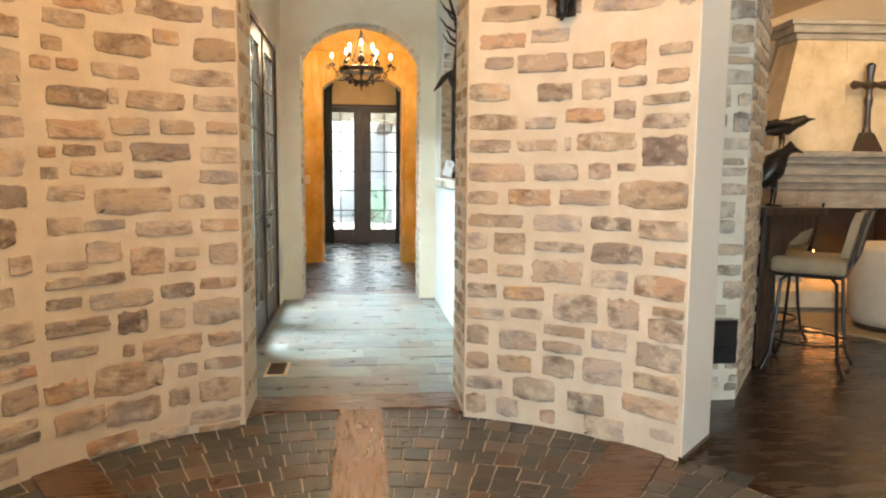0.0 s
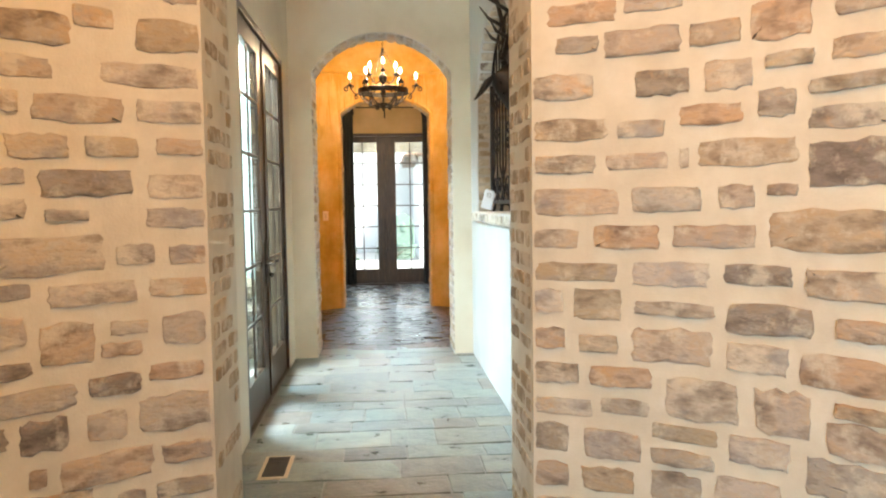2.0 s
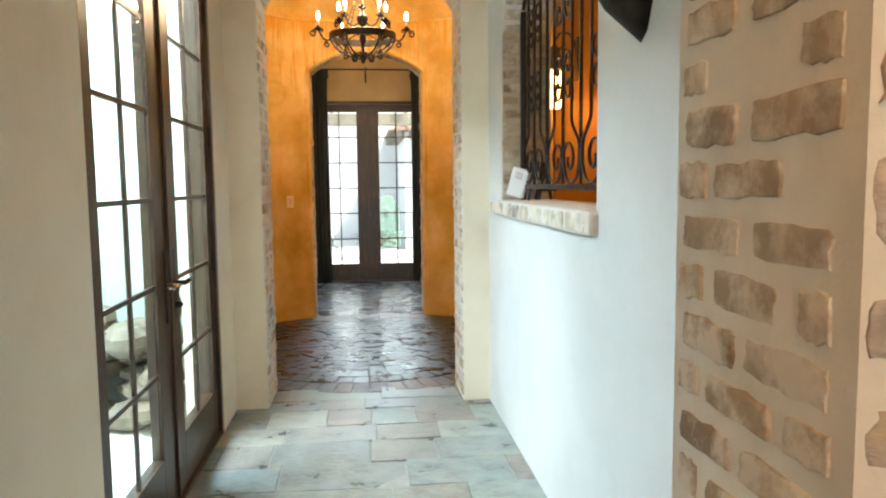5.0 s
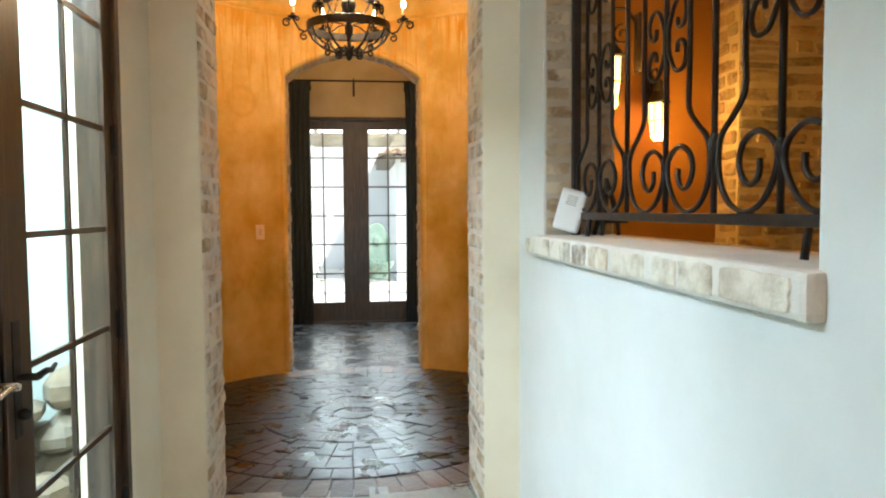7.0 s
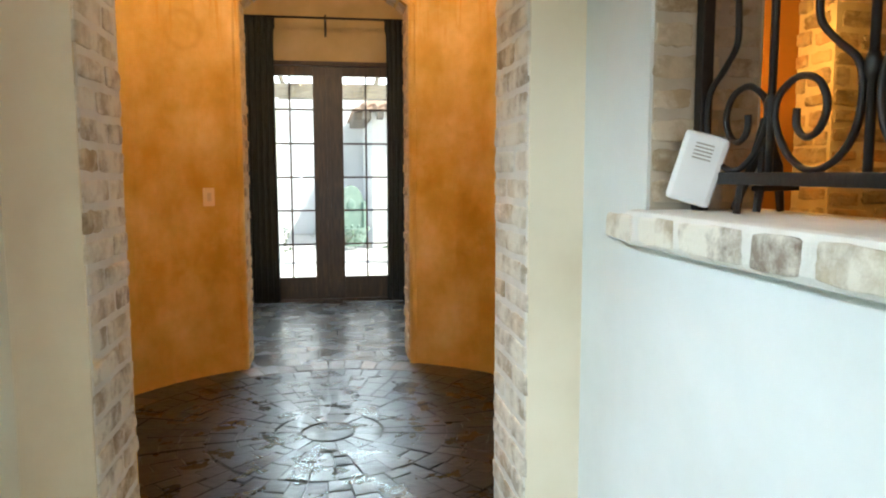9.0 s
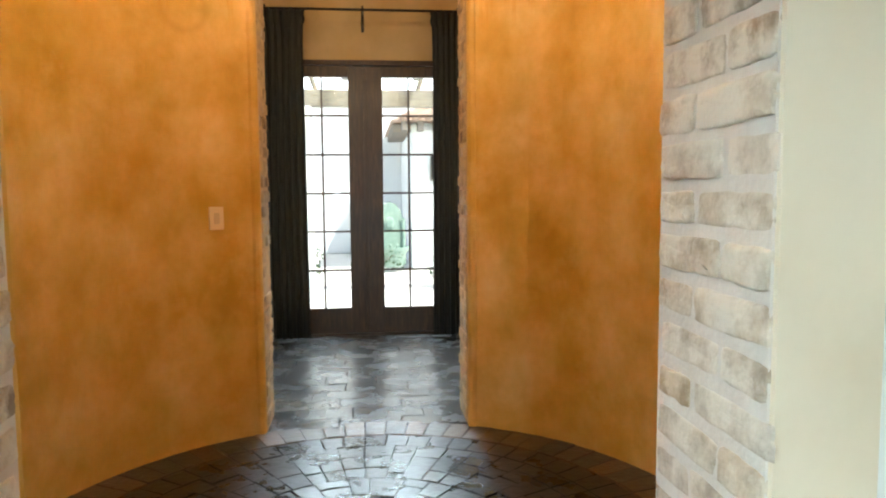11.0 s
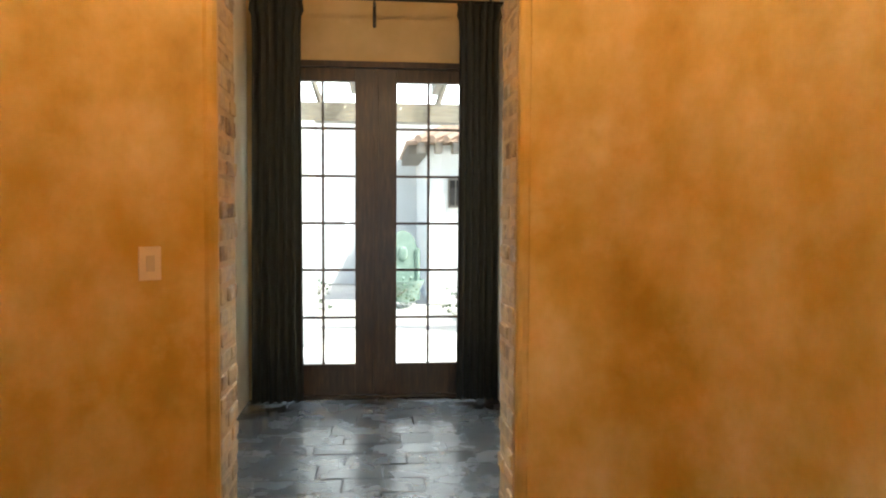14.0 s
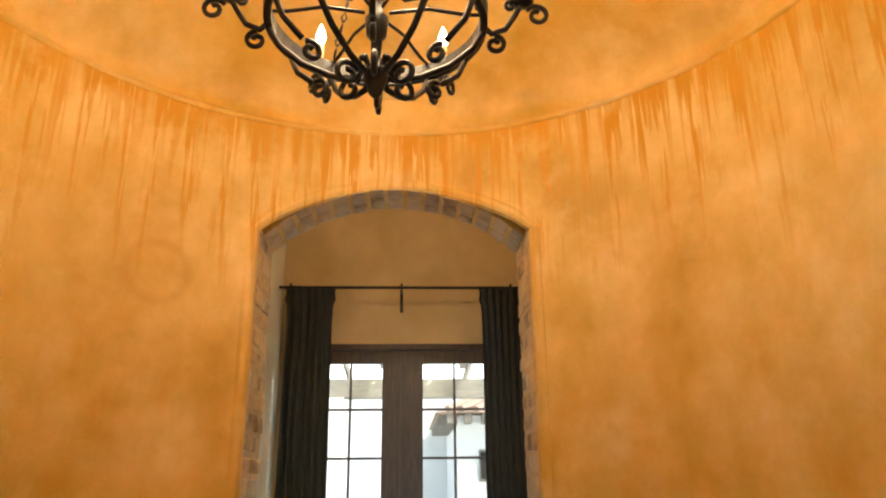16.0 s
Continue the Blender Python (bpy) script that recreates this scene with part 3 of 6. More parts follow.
setting("ceiling_passage", box(1.04, 4.4, -4.1, -0.02, 3.0, 3.12), m_beige, "plain passage ceiling")
setting("wall_passage_reveal", box(4.18, 4.3, -0.95, -0.02, 0, 3.0), m_beige, "plain beige wall")

# stone pier between the entry and the living room
pier_pts = [(1.30, -5.27), (2.18, -5.25), (2.67, -4.58), (2.73, -4.06), (1.06, -4.06), (1.06, HY0 + 0.0)]
bm = bmesh.new()
add_prism(bm, pier_pts, 0, EH)
pier = setting("wall_living_pier", bm, m_mortar, "rubble stone pier in shade")

# pale lining of the first passage
bm = bmesh.new()
add_box(bm, C1 - HALF - 0.01, C1 - HALF + 0.004, HY1 + 0.012, -1.312, 0, SPRING)
add_box(bm, C1 + HALF - 0.004, C1 + HALF + 0.01, HY1 + 0.012, -1.312, 0, SPRING)
add_columns(bm, [((x, HY1 + 0.012), (x, -1.33 - 0.09 * (1 - abs(x - C1) / HALF)), z - 0.004, z + 0.012) for x, z in
                 [(C1 - HALF + 2 * HALF * i / 20, arch_z(-HALF + 2 * HALF * i / 20, HALF, SPRING, RISE)) for i in range(21)]])
setting("wall_arch_lining", bm, m_sill, "pale lime mortar lining of the arched passage")

# vestibule behind the second arch
VX0, VX1, VY0, VY1, VH = -0.89, 0.955, 1.66, 3.95, 3.8
bm = bmesh.new()
add_box(bm, VX0 - 0.6, C2 - H2 + 0.02, 1.42, VY0, 0, VH)
add_box(bm, C2 + H2 - 0.02, VX1 + 0.6, 1.42, VY0, 0, VH)
add_columns(bm, arch_cols(C2 - H2 + 0.02, C2 + H2 - 0.02, 1.42, VY0, VH, C2, H2 - 0.02, S2 - 0.02, RISE2))
pts_edge = [(C2 - H2 - 0.004, z) for z in (0.0, 0.8, 1.6, S2 - 0.02)] + [(C2 - H2 + 2 * H2 * k / 16, arch_z(-H2 + 2 * H2 * k / 16, H2, S2, RISE2) + 0.002) for k in range(1, 16)] + [(C2 + H2 + 0.004, z) for z in (S2 - 0.02, 1.6, 0.8, 0.0)]
be = bmesh.new()
add_tube(be, [(x, math.sqrt(R * R - x * x) + 0.016, z) for x, z in pts_edge], 0.030, 10)
setting("trim_arch_edge", be, m_faux, "rounded ochre plaster edge of the arch")
wall_arch2 = setting("wall_arch_vestibule", bm, m_faux, "thick ochre plaster wall with a brick-lined arched passage")
bm = bmesh.new()
add_box(bm, C2 - H2 + 0.01, C2 - H2 + 0.024, 1.345, VY0 - 0.012, 0, S2)
add_box(bm, C2 + H2 - 0.024, C2 + H2 - 0.01, 1.345, VY0 - 0.012, 0, S2)
setting("wall_arch_vestibule_lining", bm, m_warm_mortar, "tan lime mortar lining of the arched passage")
setting("wall_vestibule_left", box(VX0 - 0.15, VX0, VY0, VY1 + 0.2, 0, VH), m_plaster, "cream plaster vestibule wall")
setting("wall_vestibule_right", box(VX1, VX1 + 0.15, VY0, VY1 + 0.2, 0, VH), m_plaster, "cream plaster vestibule wall")
bm = bmesh.new()
add_box(bm, VX0, -0.77, VY1, VY1 + 0.2, 0, VH)
add_box(bm, 0.86, VX1, VY1, VY1 + 0.2, 0, VH)
add_box(bm, -0.77, 0.86, VY1, VY1 + 0.2, 2.5, VH)
setting("wall_vestibule_back", bm, m_ochre_light, "ochre-washed plaster wall over the terrace door")
setting("ceiling_vestibule", box(VX0 - 0.15, VX1 + 0.15, 1.56, VY1 + 0.2, VH, VH + 0.15), m_ochre_light, "plain vestibule ceiling")

# floors under the paving
floor_hall = setting("floor_hall", box(-1.05, 1.04, -4.97, -1.43, -0.2, -0.006), m_grout, "bed of pale grout under green slate paving")
floor_rot = setting("floor_rotunda", prism([(1.6 * math.sin(2 * math.pi * k / 48), 1.6 * math.cos(2 * math.pi * k / 48)) for k in range(48)], -0.21, -0.008), m_dark_grout, "round floor of dark slate laid as a starburst")
floor_vest = setting("floor_vestibule", box(-0.95, 1.0, 1.42, 4.15, -0.2, -0.007), m_dark_grout, "floor of dark slate blocks in running bond")
floor_entry = setting("floor_entry", prism([(-2.3, -12), (1.55, -12), (1.72, -7.6), (1.76, -7.0), (1.69, -6.52), (1.44, -6.11), (1.0, -5.6), (JR, -4.97), (JL, -4.97), (-2.3, -4.97)], -0.2, -0.007), m_entry_grout, "bed of pale grout under small slate pavers")
floor_living = setting("floor_living", prism([(1.55, -12), (6.5, -12), (6.5, -0.7), (1.04, -0.7), (1.04, -5.3), (1.46, -6.06), (1.69, -6.52), (1.76, -7.0), (1.72, -7.6)], -0.2, -0.002), m_floorwood, "dark walnut plank floor")
setting("floor_passage", box(1.04, 4.3, -3.95, -0.02, -0.19, 0.001), m_floorwood, "dark wood passage floor")

# ---------------------------------------------------------------- doors


def french_door(name, label, width, height, thick, leaves, rows_z, stile, glass_lo, glass_hi, levers=True, hinge_z=()):
    """A pair of glazed doors in the plane y=0, hinged at the sides, x along the wall, facing -y. leaves: (x0, x1, glass x0, glass x1)."""
    d = tagged(new(name), label, "door")
    d["kind"] = "structure"
    f = 0.045
    bm = bmesh.new()
    add_box(bm, -width / 2, -width / 2 + f, -0.045, 0.10, 0, height - f, 0.004)
    add_box(bm, width / 2 - f, width / 2, -0.045, 0.10, 0, height - f, 0.004)
    add_box(bm, -width / 2, width / 2, -0.045, 0.10, height - f, height, 0.004)
    part("frame", bm, m_walnut, d)
    part("threshold", box(-width / 2 + f, width / 2 - f, -0.04, 0.09, 0, 0.022, 0.004), m_walnut, d)
    for k, (x0, x1, g0, g1) in enumerate(leaves):
        leaf = part("leaf", box(x0, g0, -thick / 2, thick / 2, 0.025, height - f - 0.003, 0.003), m_walnut, d)
        bm = bmesh.new()
        add_box(bm, g1, x1, -thick / 2, thick / 2, 0.025, height - f - 0.003, 0.003)
        add_box(bm, g0, g1, -thick / 2, thick / 2, 0.025, glass_lo, 0.003)
        add_box(bm, g0, g1, -thick / 2, thick / 2, glass_hi, height - f - 0.003, 0.003)
        part("rail", bm, m_walnut, leaf)
        gm = (g0 + g1) / 2
        bm = bmesh.new()
        add_box(bm, gm - 0.009, gm + 0.009, -0.019, -0.005, glass_lo, glass_hi)
        for z in rows_z:
            add_box(bm, g0, gm - 0.009, -0.018, -0.006, z - 0.009, z + 0.009)
            add_box(bm, gm + 0.009, g1, -0.018, -0.006, z - 0.009, z + 0.009)
        part("muntin", bm, m_walnut, leaf)
        zs = [glass_lo] + list(rows_z) + [glass_hi]
        for za, zb in zip(zs, zs[1:]):
            for xa, xb in ((g0, gm - 0.009), (gm + 0.009, g1)):
                p = part("pane", box(xa, xb, -0.015, -0.009, za, zb), m_glass, leaf)
                p.visible_shadow = False
        if levers:
            side = x1 - 0.05 if k == 0 else x0 + 0.05
            to = -1 if k == 0 else 1
            bm = bmesh.new()
            add_box(bm, side - 0.022, side + 0.022, -thick / 2 - 0.008, -thick / 2, 0.80, 1.10, 0.003)
            part("back_plate", bm, m_iron, leaf)
            bm = bmesh.new()
            y = -thick / 2 - 0.055
            add_tube(bm, [(side, -thick / 2, 0.955), (side, y, 0.955)], 0.010, 8)
            add_tube(bm, [(side, y, 0.955), (side + to * 0.05, y, 0.960), (side + to * 0.09, y + 0.004, 0.952), (side + to * 0.125, y + 0.006, 0.962)], [0.010, 0.009, 0.008, 0.006], 8)
            part("door_handle", bm, m_steel if k == 0 else m_iron, leaf, "" if k else "worn nickel lever handle", smooth=True)
            if k:
                bm = bmesh.new()
                add_ball(bm, (side, -thick / 2 - 0.02, 0.86), 0.016, 0.02, 0.016)
                part("thumb_turn", bm, m_iron, leaf, smooth=True)
        for z in hinge_z:
            x = x0 if k == 0 else x1
            bm = bmesh.new()
            add_tube(bm, [(x, -thick / 2 - 0.008, z - 0.055), (x, -thick / 2 - 0.008, z + 0.055)], 0.009, 8)
            add_box(bm, x - 0.02, x + 0.02, -thick / 2 - 0.004, -thick / 2, z - 0.05, z + 0.05)
            part("hinge", bm, m_iron, leaf)
    bm = bmesh.new()
    xm = (leaves[0][1] + leaves[1][0]) / 2
    add_box(bm, xm - 0.018, xm + 0.018, -thick / 2 - 0.012, -thick / 2, 0.03, height - f - 0.01, 0.003)
    part("astragal", bm, m_walnut, d)
    return d


ROWS_Z = (0.608, 0.964, 1.311, 1.66, 2.010)
door_terrace = french_door("door_1", "pair of dark-stained wood terrace doors with six rows of panes", 1.63, 2.5, 0.05,
                           [(-0.768, -0.006, -0.628, -0.156), (0.002, 0.768, 0.150, 0.625)], ROWS_Z, 0.14, 0.258, 2.352, levers=False)
door_terrace.location = (0.045, 3.98, 0)
door_garden = french_door("door_2", "pair of dark-stained wood garden doors with dark iron lever handles", 1.80, 2.50, 0.05,
                          [(-0.855, -0.004, -0.77, -0.186), (0.004, 0.855, 0.153, 0.775)], ROWS_Z, 0.14, 0.262, 2.335, levers=True, hinge_z=(0.313, 0.97, 1.626, 2.26))
door_garden.matrix_world = Matrix.Translation((-0.860, -3.0, 0)) @ Matrix.Rotation(radians(90), 4, "Z")

# ---------------------------------------------------------------- curtains


def curtain(x0, x1, label):
    d = thing("curtain", label, "curtain", ((x0 + x1) / 2, 3.76, 0))
    bm = bmesh.new()
    n, cols = 48, []
    w = x1 - x0
    rng = random.Random(int(abs(x0) * 1000))
    ph = [rng.uniform(0, 6) for _ in range(3)]
    rings = []
    for z, pinch, amp in ((0.03, 1.0, 1.0), (0.5, 0.98, 1.0), (1.2, 0.96, 0.9), (2.0, 0.94, 0.8), (2.6, 0.92, 0.7), (2.76, 0.95, 0.55), (2.80, 1.05, 0.9), (2.86, 1.0, 0.6), (2.90, 1.08, 0.9)):
        fr, bk = [], []
        for i in range(n + 1):
            u = i / n
            x = (u - 0.5) * w * pinch
            y = 0.034 * amp * math.sin(u * 6 * 2 * math.pi + ph[0] + 0.25 * math.sin(z * 2 + ph[1])) + 0.012 * math.sin(u * 15 + ph[2] + z)
            fr.append((x, y - 0.003, z))
            bk.append((x, y + 0.003, z))
        rings.append(fr + bk[::-1])
    add_loft(bm, rings)
    part("cloth", bm, m_curtain, d, smooth=True)
    return d


curtain(-0.835, -0.47, "floor-length charcoal pinch-pleat curtain hanging beside the terrace door")
curtain(0.625, 0.935, "floor-length charcoal pinch-pleat curtain hanging beside the terrace door")
rod = thing("curtain_rod", "thin black iron curtain rod with a centre bracket", "curtain rod", (0, 3.75, 2.895))
bm = bmesh.new()
add_tube(bm, [(-0.885, 0, 0), (0.95, 0, 0)], 0.011, 10)
part("pole", bm, m_iron, rod, smooth=True)
for x in (-0.80, 0.03, 0.86):
    bm = bmesh.new()
    add_tube(bm, [(x, 0, -0.0), (x, 0.10, 0.0), (x, 0.19, -0.0)], 0.007, 8)
    add_box(bm, x - 0.012, x + 0.012, 0.185, 0.2, -0.15, 0.03, 0.002)
    add_tube(bm, [(x, 0.0, 0.0), (x, 0.0, 0.03)], 0.009, 8)
    part("bracket", bm, m_iron, rod)

# light switch on the rotunda wall
a = math.atan2(-0.742, 1.19)
sw = thing("light_switch", "ochre-painted rocker light switch on the curved wall", "light switch", (R * math.sin(a) * 0.999, R * math.cos(a) * 0.999, 1.2), -math.degrees(a))
part("plate", box(-0.038, 0.038, -0.008, 0.004, -0.06, 0.06, 0.003), m_ivory, sw)
part("rocker", box(-0.014, 0.014, -0.013, -0.006, -0.028, 0.028, 0.002), m_beige, sw)

# floor register
reg = thing("floor_register", "brown metal floor register in a pale wooden rim", "floor vent", (-0.60, -4.36, 0), 0)
part("rim", box(-0.075, 0.075, -0.16, 0.16, -0.004, 0.007, 0.002), m_beige, reg)
bm = bmesh.new()
for i in range(12):
    add_box(bm, -0.055, 0.055, -0.135 + i * 0.0235, -0.123 + i * 0.0235, 0.0, 0.011)
part("grille", bm, m_walnut, reg)

# sill slab of the opening
sill = setting("window_sill", box(HX1 - 0.035, HX1 + 0.31, WY0 - 0.02, WY1 + 0.05, SILL - 0.085, SILL, 0.016), m_sill, "lime-washed brick sill with rounded edges")
bm = bmesh.new()
wb = thing("router_box", "small white plastic box leaning on the sill beside the iron grille", "router", (0.812, -2.205, SILL + 0.003), -28)
bm = bmesh.new()
add_box(bm, -0.049, 0.049, -0.022, 0.022, 0, 0.158, 0.012)
bmesh.ops.rotate(bm, verts=bm.verts, cent=(0, 0, 0), matrix=Matrix.Rotation(radians(16), 3, "Y"))
bmesh.ops.translate(bm, verts=bm.verts, vec=(0, 0, 0.016))
part("case", bm, m_white, wb)
bm = bmesh.new()
for i in range(5):
    add_box(bm, -0.02, 0.02, -0.0235, -0.0215, 0.10 + i * 0.008, 0.103 + i * 0.008)
bmesh.ops.rotate(bm, verts=bm.verts, cent=(0, 0, 0), matrix=Matrix.Rotation(radians(16), 3, "Y"))
bmesh.ops.translate(bm, verts=bm.verts, vec=(0, 0, 0.016))
part("vent_slots", bm, m_graystone, wb)

ea = thing("easel_stand", "small black metal easel stand on the brick sill behind the grille", "stand", (0.96, -2.29, SILL + 0.002), 20)
for x0_, y0_ in ((-0.04, 0.0), (0.04, 0.0), (0.0, 0.09)):
    bm = bmesh.new()
    add_tube(bm, [(x0_, y0_, 0.0), (x0_ * 0.6, y0_ * 0.5, 0.10), (0, 0.02, 0.20)], [0.009, 0.012, 0.008], 6)
    part("leg", bm, m_iron, ea)
part("ledge", box(-0.06, 0.06, -0.03, 0.0, 0.045, 0.057, 0.002), m_iron, ea)

# ---------------------------------------------------------------- iron grille


def iron_grille():
    g = thing("iron_grille", "black wrought iron scroll grille standing on the sill of the opening", "grille", (0.87, 0, 0))
    ya, yb, z0 = -3.775, -2.160, 1.345

    def rod_uv(pts, r=0.007, name="scroll", sides=6):
        bm = bmesh.new()
        add_tube(bm, [(0, u, v) for u, v in pts], r, sides)
        part(name, bm, m_iron, g, smooth=True)

    def eased(pts, k=4):
        """A smooth curve through the points."""
        q = [pts[0]] + list(pts) + [pts[-1]]
        out = []
        for a, b, c, d in zip(q, q[1:], q[2:], q[3:]):
            for i in range(k):
                t = i / k
                out.append(tuple(0.5 * (2 * b[m] + (c[m] - a[m]) * t + (2 * a[m] - 5 * b[m] + 4 * c[m] - d[m]) * t * t + (3 * b[m] - a[m] - 3 * c[m] + d[m]) * t ** 3) for m in (0, 1)))
        return out + [pts[-1]]

    for y in (yb, ya):
        bm = bmesh.new()
        add_box(bm, -0.014, 0.014, y - 0.016, y + 0.016, SILL, min(win_z(y), 2.4) - 0.02, 0.002)
        part("post", bm, m_iron, g)
    part("bottom_rail", box(-0.010, 0.010, ya + 0.016, yb - 0.016, z0 - 0.014, z0 + 0.012, 0.002), m_iron, g)
    for y in (-2.33, -3.6):
        bm = bmesh.new()
        add_tube(bm, [(0, y, z0), (-0.01, y, SILL)], 0.008, 6)
        part("foot", bm, m_iron, g)
    plain, lyre = (-2.42, -2.965, -3.505), (-2.160, -2.683, -3.234, -3.775)
    for y in plain + lyre[1:3]:
        rod_uv([(y, z0 + 0.01), (y, win_z(y) - 0.03)], 0.0078, "bar")
        bm = bmesh.new()
        add_ball(bm, (0, y, 1.485 if y in plain else 1.525), 0.014, 0.016, 0.026, 8, 5)
        part("collar", bm, m_iron, g, smooth=True)
    for a in plain:
        for b in lyre:
            if abs(a - b) > 0.3:
                continue
            s = 1 if b > a else -1
            w = abs(a - b)
            m_ = b - s * 0.132
            top = win_z(m_) - 0.035
            # the lyre rod comes down, swings in to its bar, rounds the foot and curls over beside the next bar
            rod_uv([(m_, top), (m_, 1.80)] + eased([(m_, 1.70), (m_, 1.625), (b - s * 0.085, 1.578), (b - s * 0.035, 1.54), (b - s * 0.020, 1.49), (b - s * 0.032, 1.425), (b - s * 0.075, 1.378),
                   (a + s * w * 0.47, 1.360), (a + s * 0.062, 1.385), (a + s * 0.022, 1.435), (a + s * 0.012, 1.475), (a + s * 0.028, 1.508), (a + s * 0.080, 1.532), (a + s * 0.135, 1.518),
                   (a + s * 0.160, 1.475), (a + s * 0.143, 1.434), (a + s * 0.108, 1.420), (a + s * 0.080, 1.440), (a + s * 0.078, 1.474)]), 0.0072)
            for zc in (1.825, 2.16):
                d = min(0.118, abs(m_ - a) - 0.012)
                if zc + 0.15 > win_z(a + s * d):
                    continue
                half = [(0.014, 0.0), (0.016, 0.035), (d * 0.45, 0.088), (d * 0.85, 0.090), (d, 0.055), (d * 0.85, 0.022), (d * 0.6, 0.020), (d * 0.55, 0.045)]
                rod_uv(eased([(a + s * u, zc - v) for u, v in half[::-1]] + [(a + s * u, zc + v) for u, v in half[1:]]), 0.0062)
    # arched top rail
    rod_uv([(y, win_z(y) - 0.03) for y in [yb - 0.01 - i * (yb - ya - 0.02) / 16 for i in range(17)]], 0.010, "top_rail")
    return g


iron_grille()

# ---------------------------------------------------------------- chandelier


def chandelier():
    c = thing("chandelier", "black wrought iron candle chandelier with nine lit bulbs", "chandelier", (0.0, 0.0, 0))
    rot = 0

    def pol(a, r, z):
        return (r * math.cos(a), r * math.sin(a), z)

    bm = bmesh.new()
    n = 40
    prof = [(0.262, 2.548), (0.274, 2.552), (0.276, 2.60), (0.266, 2.604), (0.258, 2.60), (0.256, 2.552)]
    rings = [[(r * math.cos(2 * math.pi * k / n), r * math.sin(2 * math.pi * k / n), z) for k in range(n)] for r, z in prof]
    add_loft(bm, rings + [rings[0]], caps=False)
    part("ring", bm, m_iron, c, smooth=False)
    bm = bmesh.new()
    add_lathe(bm, [(0.004, 2.36), (0.016, 2.372), (0.022, 2.39), (0.03, 2.41), (0.028, 2.44), (0.012, 2.455), (0.014, 2.52), (0.026, 2.535), (0.03, 2.58), (0.016, 2.60), (0.014, 2.66),
                   (0.038, 2.685), (0.05, 2.72), (0.045, 2.75), (0.02, 2.765), (0.012, 2.80), (0.012, 3.02), (0.02, 3.03), (0.006, 3.05)], sides=14)
    part("column", bm, m_iron, c, smooth=True)
    for i in range(6):
        a = 2 * math.pi * i / 6 + radians(rot)
        bm = bmesh.new()
        # basket ribs under the ring, ending in small scrolls
        add_tube(bm, [pol(a, 0.265, 2.55), pol(a, 0.235, 2.50), pol(a, 0.18, 2.452), pol(a, 0.11, 2.42), pol(a, 0.05, 2.41), pol(a, 0.035, 2.43), pol(a, 0.05, 2.45), pol(a, 0.062, 2.435)], 0.0085, 6)
        part("basket_rib", bm, m_iron, c, smooth=True)
        bm = bmesh.new()
        # upper strap from the ring up to the column
        add_tube(bm, [pol(a, 0.262, 2.60), pol(a, 0.22, 2.60), pol(a, 0.13, 2.615), pol(a, 0.03, 2.60)], 0.005, 6)
        part("spoke", bm, m_iron, c, smooth=True)
        b = a + math.pi / 6
        bm = bmesh.new()
        sp = spiral(0.075, 2.405, 0.034, 0.010, radians(150), -1.2, 18)
        add_tube(bm, [pol(b, u, v) for u, v in sp], 0.0075, 6)
        part("lower_scroll", bm, m_iron, c, smooth=True)
        bm = bmesh.new()
        sp = spiral(0.168, 2.432, 0.026, 0.008, radians(60), 1.2, 18)
        add_tube(bm, [pol(b, u, v) for u, v in sp], 0.0075, 6)
        part("lower_scroll", bm, m_iron, c, smooth=True)
        bm = bmesh.new()
        add_tube(bm, [pol(b, 0.264, 2.55), pol(b, 0.24, 2.50), pol(b, 0.19, 2.458)], 0.008, 6)
        part("lower_strap", bm, m_iron, c, smooth=True)
        # outer arm
        arm = [pol(a, 0.262, 2.57), pol(a, 0.285, 2.545), pol(a, 0.32, 2.56), pol(a, 0.345, 2.60), pol(a, 0.362, 2.632)]
        bm = bmesh.new()
        add_tube(bm, arm, 0.0075, 6)
        sp = spiral(0.402, 2.602, 0.030, 0.010, radians(150), -1.25, 18)
        add_tube(bm, [pol(a, u, v) for u, v in sp], 0.0065, 6)
        sp = spiral(0.292, 2.515, 0.026, 0.008, radians(90), -1.2, 18)
        add_tube(bm, [pol(a, u, v) for u, v in sp], 0.0065, 6)
        sp = spiral(0.335, 2.628, 0.018, 0.006, radians(-20), 1.1, 14)
        add_tube(bm, [pol(a, u, v) for u, v in sp], 0.0055, 6)
        part("arm", bm, m_iron, c, smooth=True)
        candle(c, pol(a, 0.362, 2.635))
    for i in range(3):
        a = 2 * math.pi * i / 3 + radians(rot + 30)
        bm = bmesh.new()
        add_tube(bm, [pol(a, 0.03, 2.70), pol(a, 0.08, 2.67), pol(a, 0.13, 2.70), pol(a, 0.165, 2.765)], 0.0065, 6)
        sp = spiral(0.20, 2.745, 0.026, 0.008, radians(150), -1.2, 16)
        add_tube(bm, [pol(a, u, v) for u, v in sp], 0.0055, 6)
        part("upper_arm", bm, m_iron, c, smooth=True)
        candle(c, pol(a, 0.165, 2.77))
    for i in range(3):
        a = 2 * math.pi * i / 3 + radians(rot)
        bm = bmesh.new()
        m = 15
        for k in range(m):
            t0, t1 = k / m, (k + 0.85) / m
            p0, p1 = Vector(pol(a, 0.258, 2.61)).lerp(Vector((0, 0, 3.04)), t0), Vector(pol(a, 0.258, 2.61)).lerp(Vector((0, 0, 3.04)), t1)
            side = Vector((-math.sin(a), math.cos(a), 0)) if k % 2 else Vector((0.5 * math.cos(a), 0.5 * math.sin(a), 0.5))
            mid = (p0 + p1) / 2
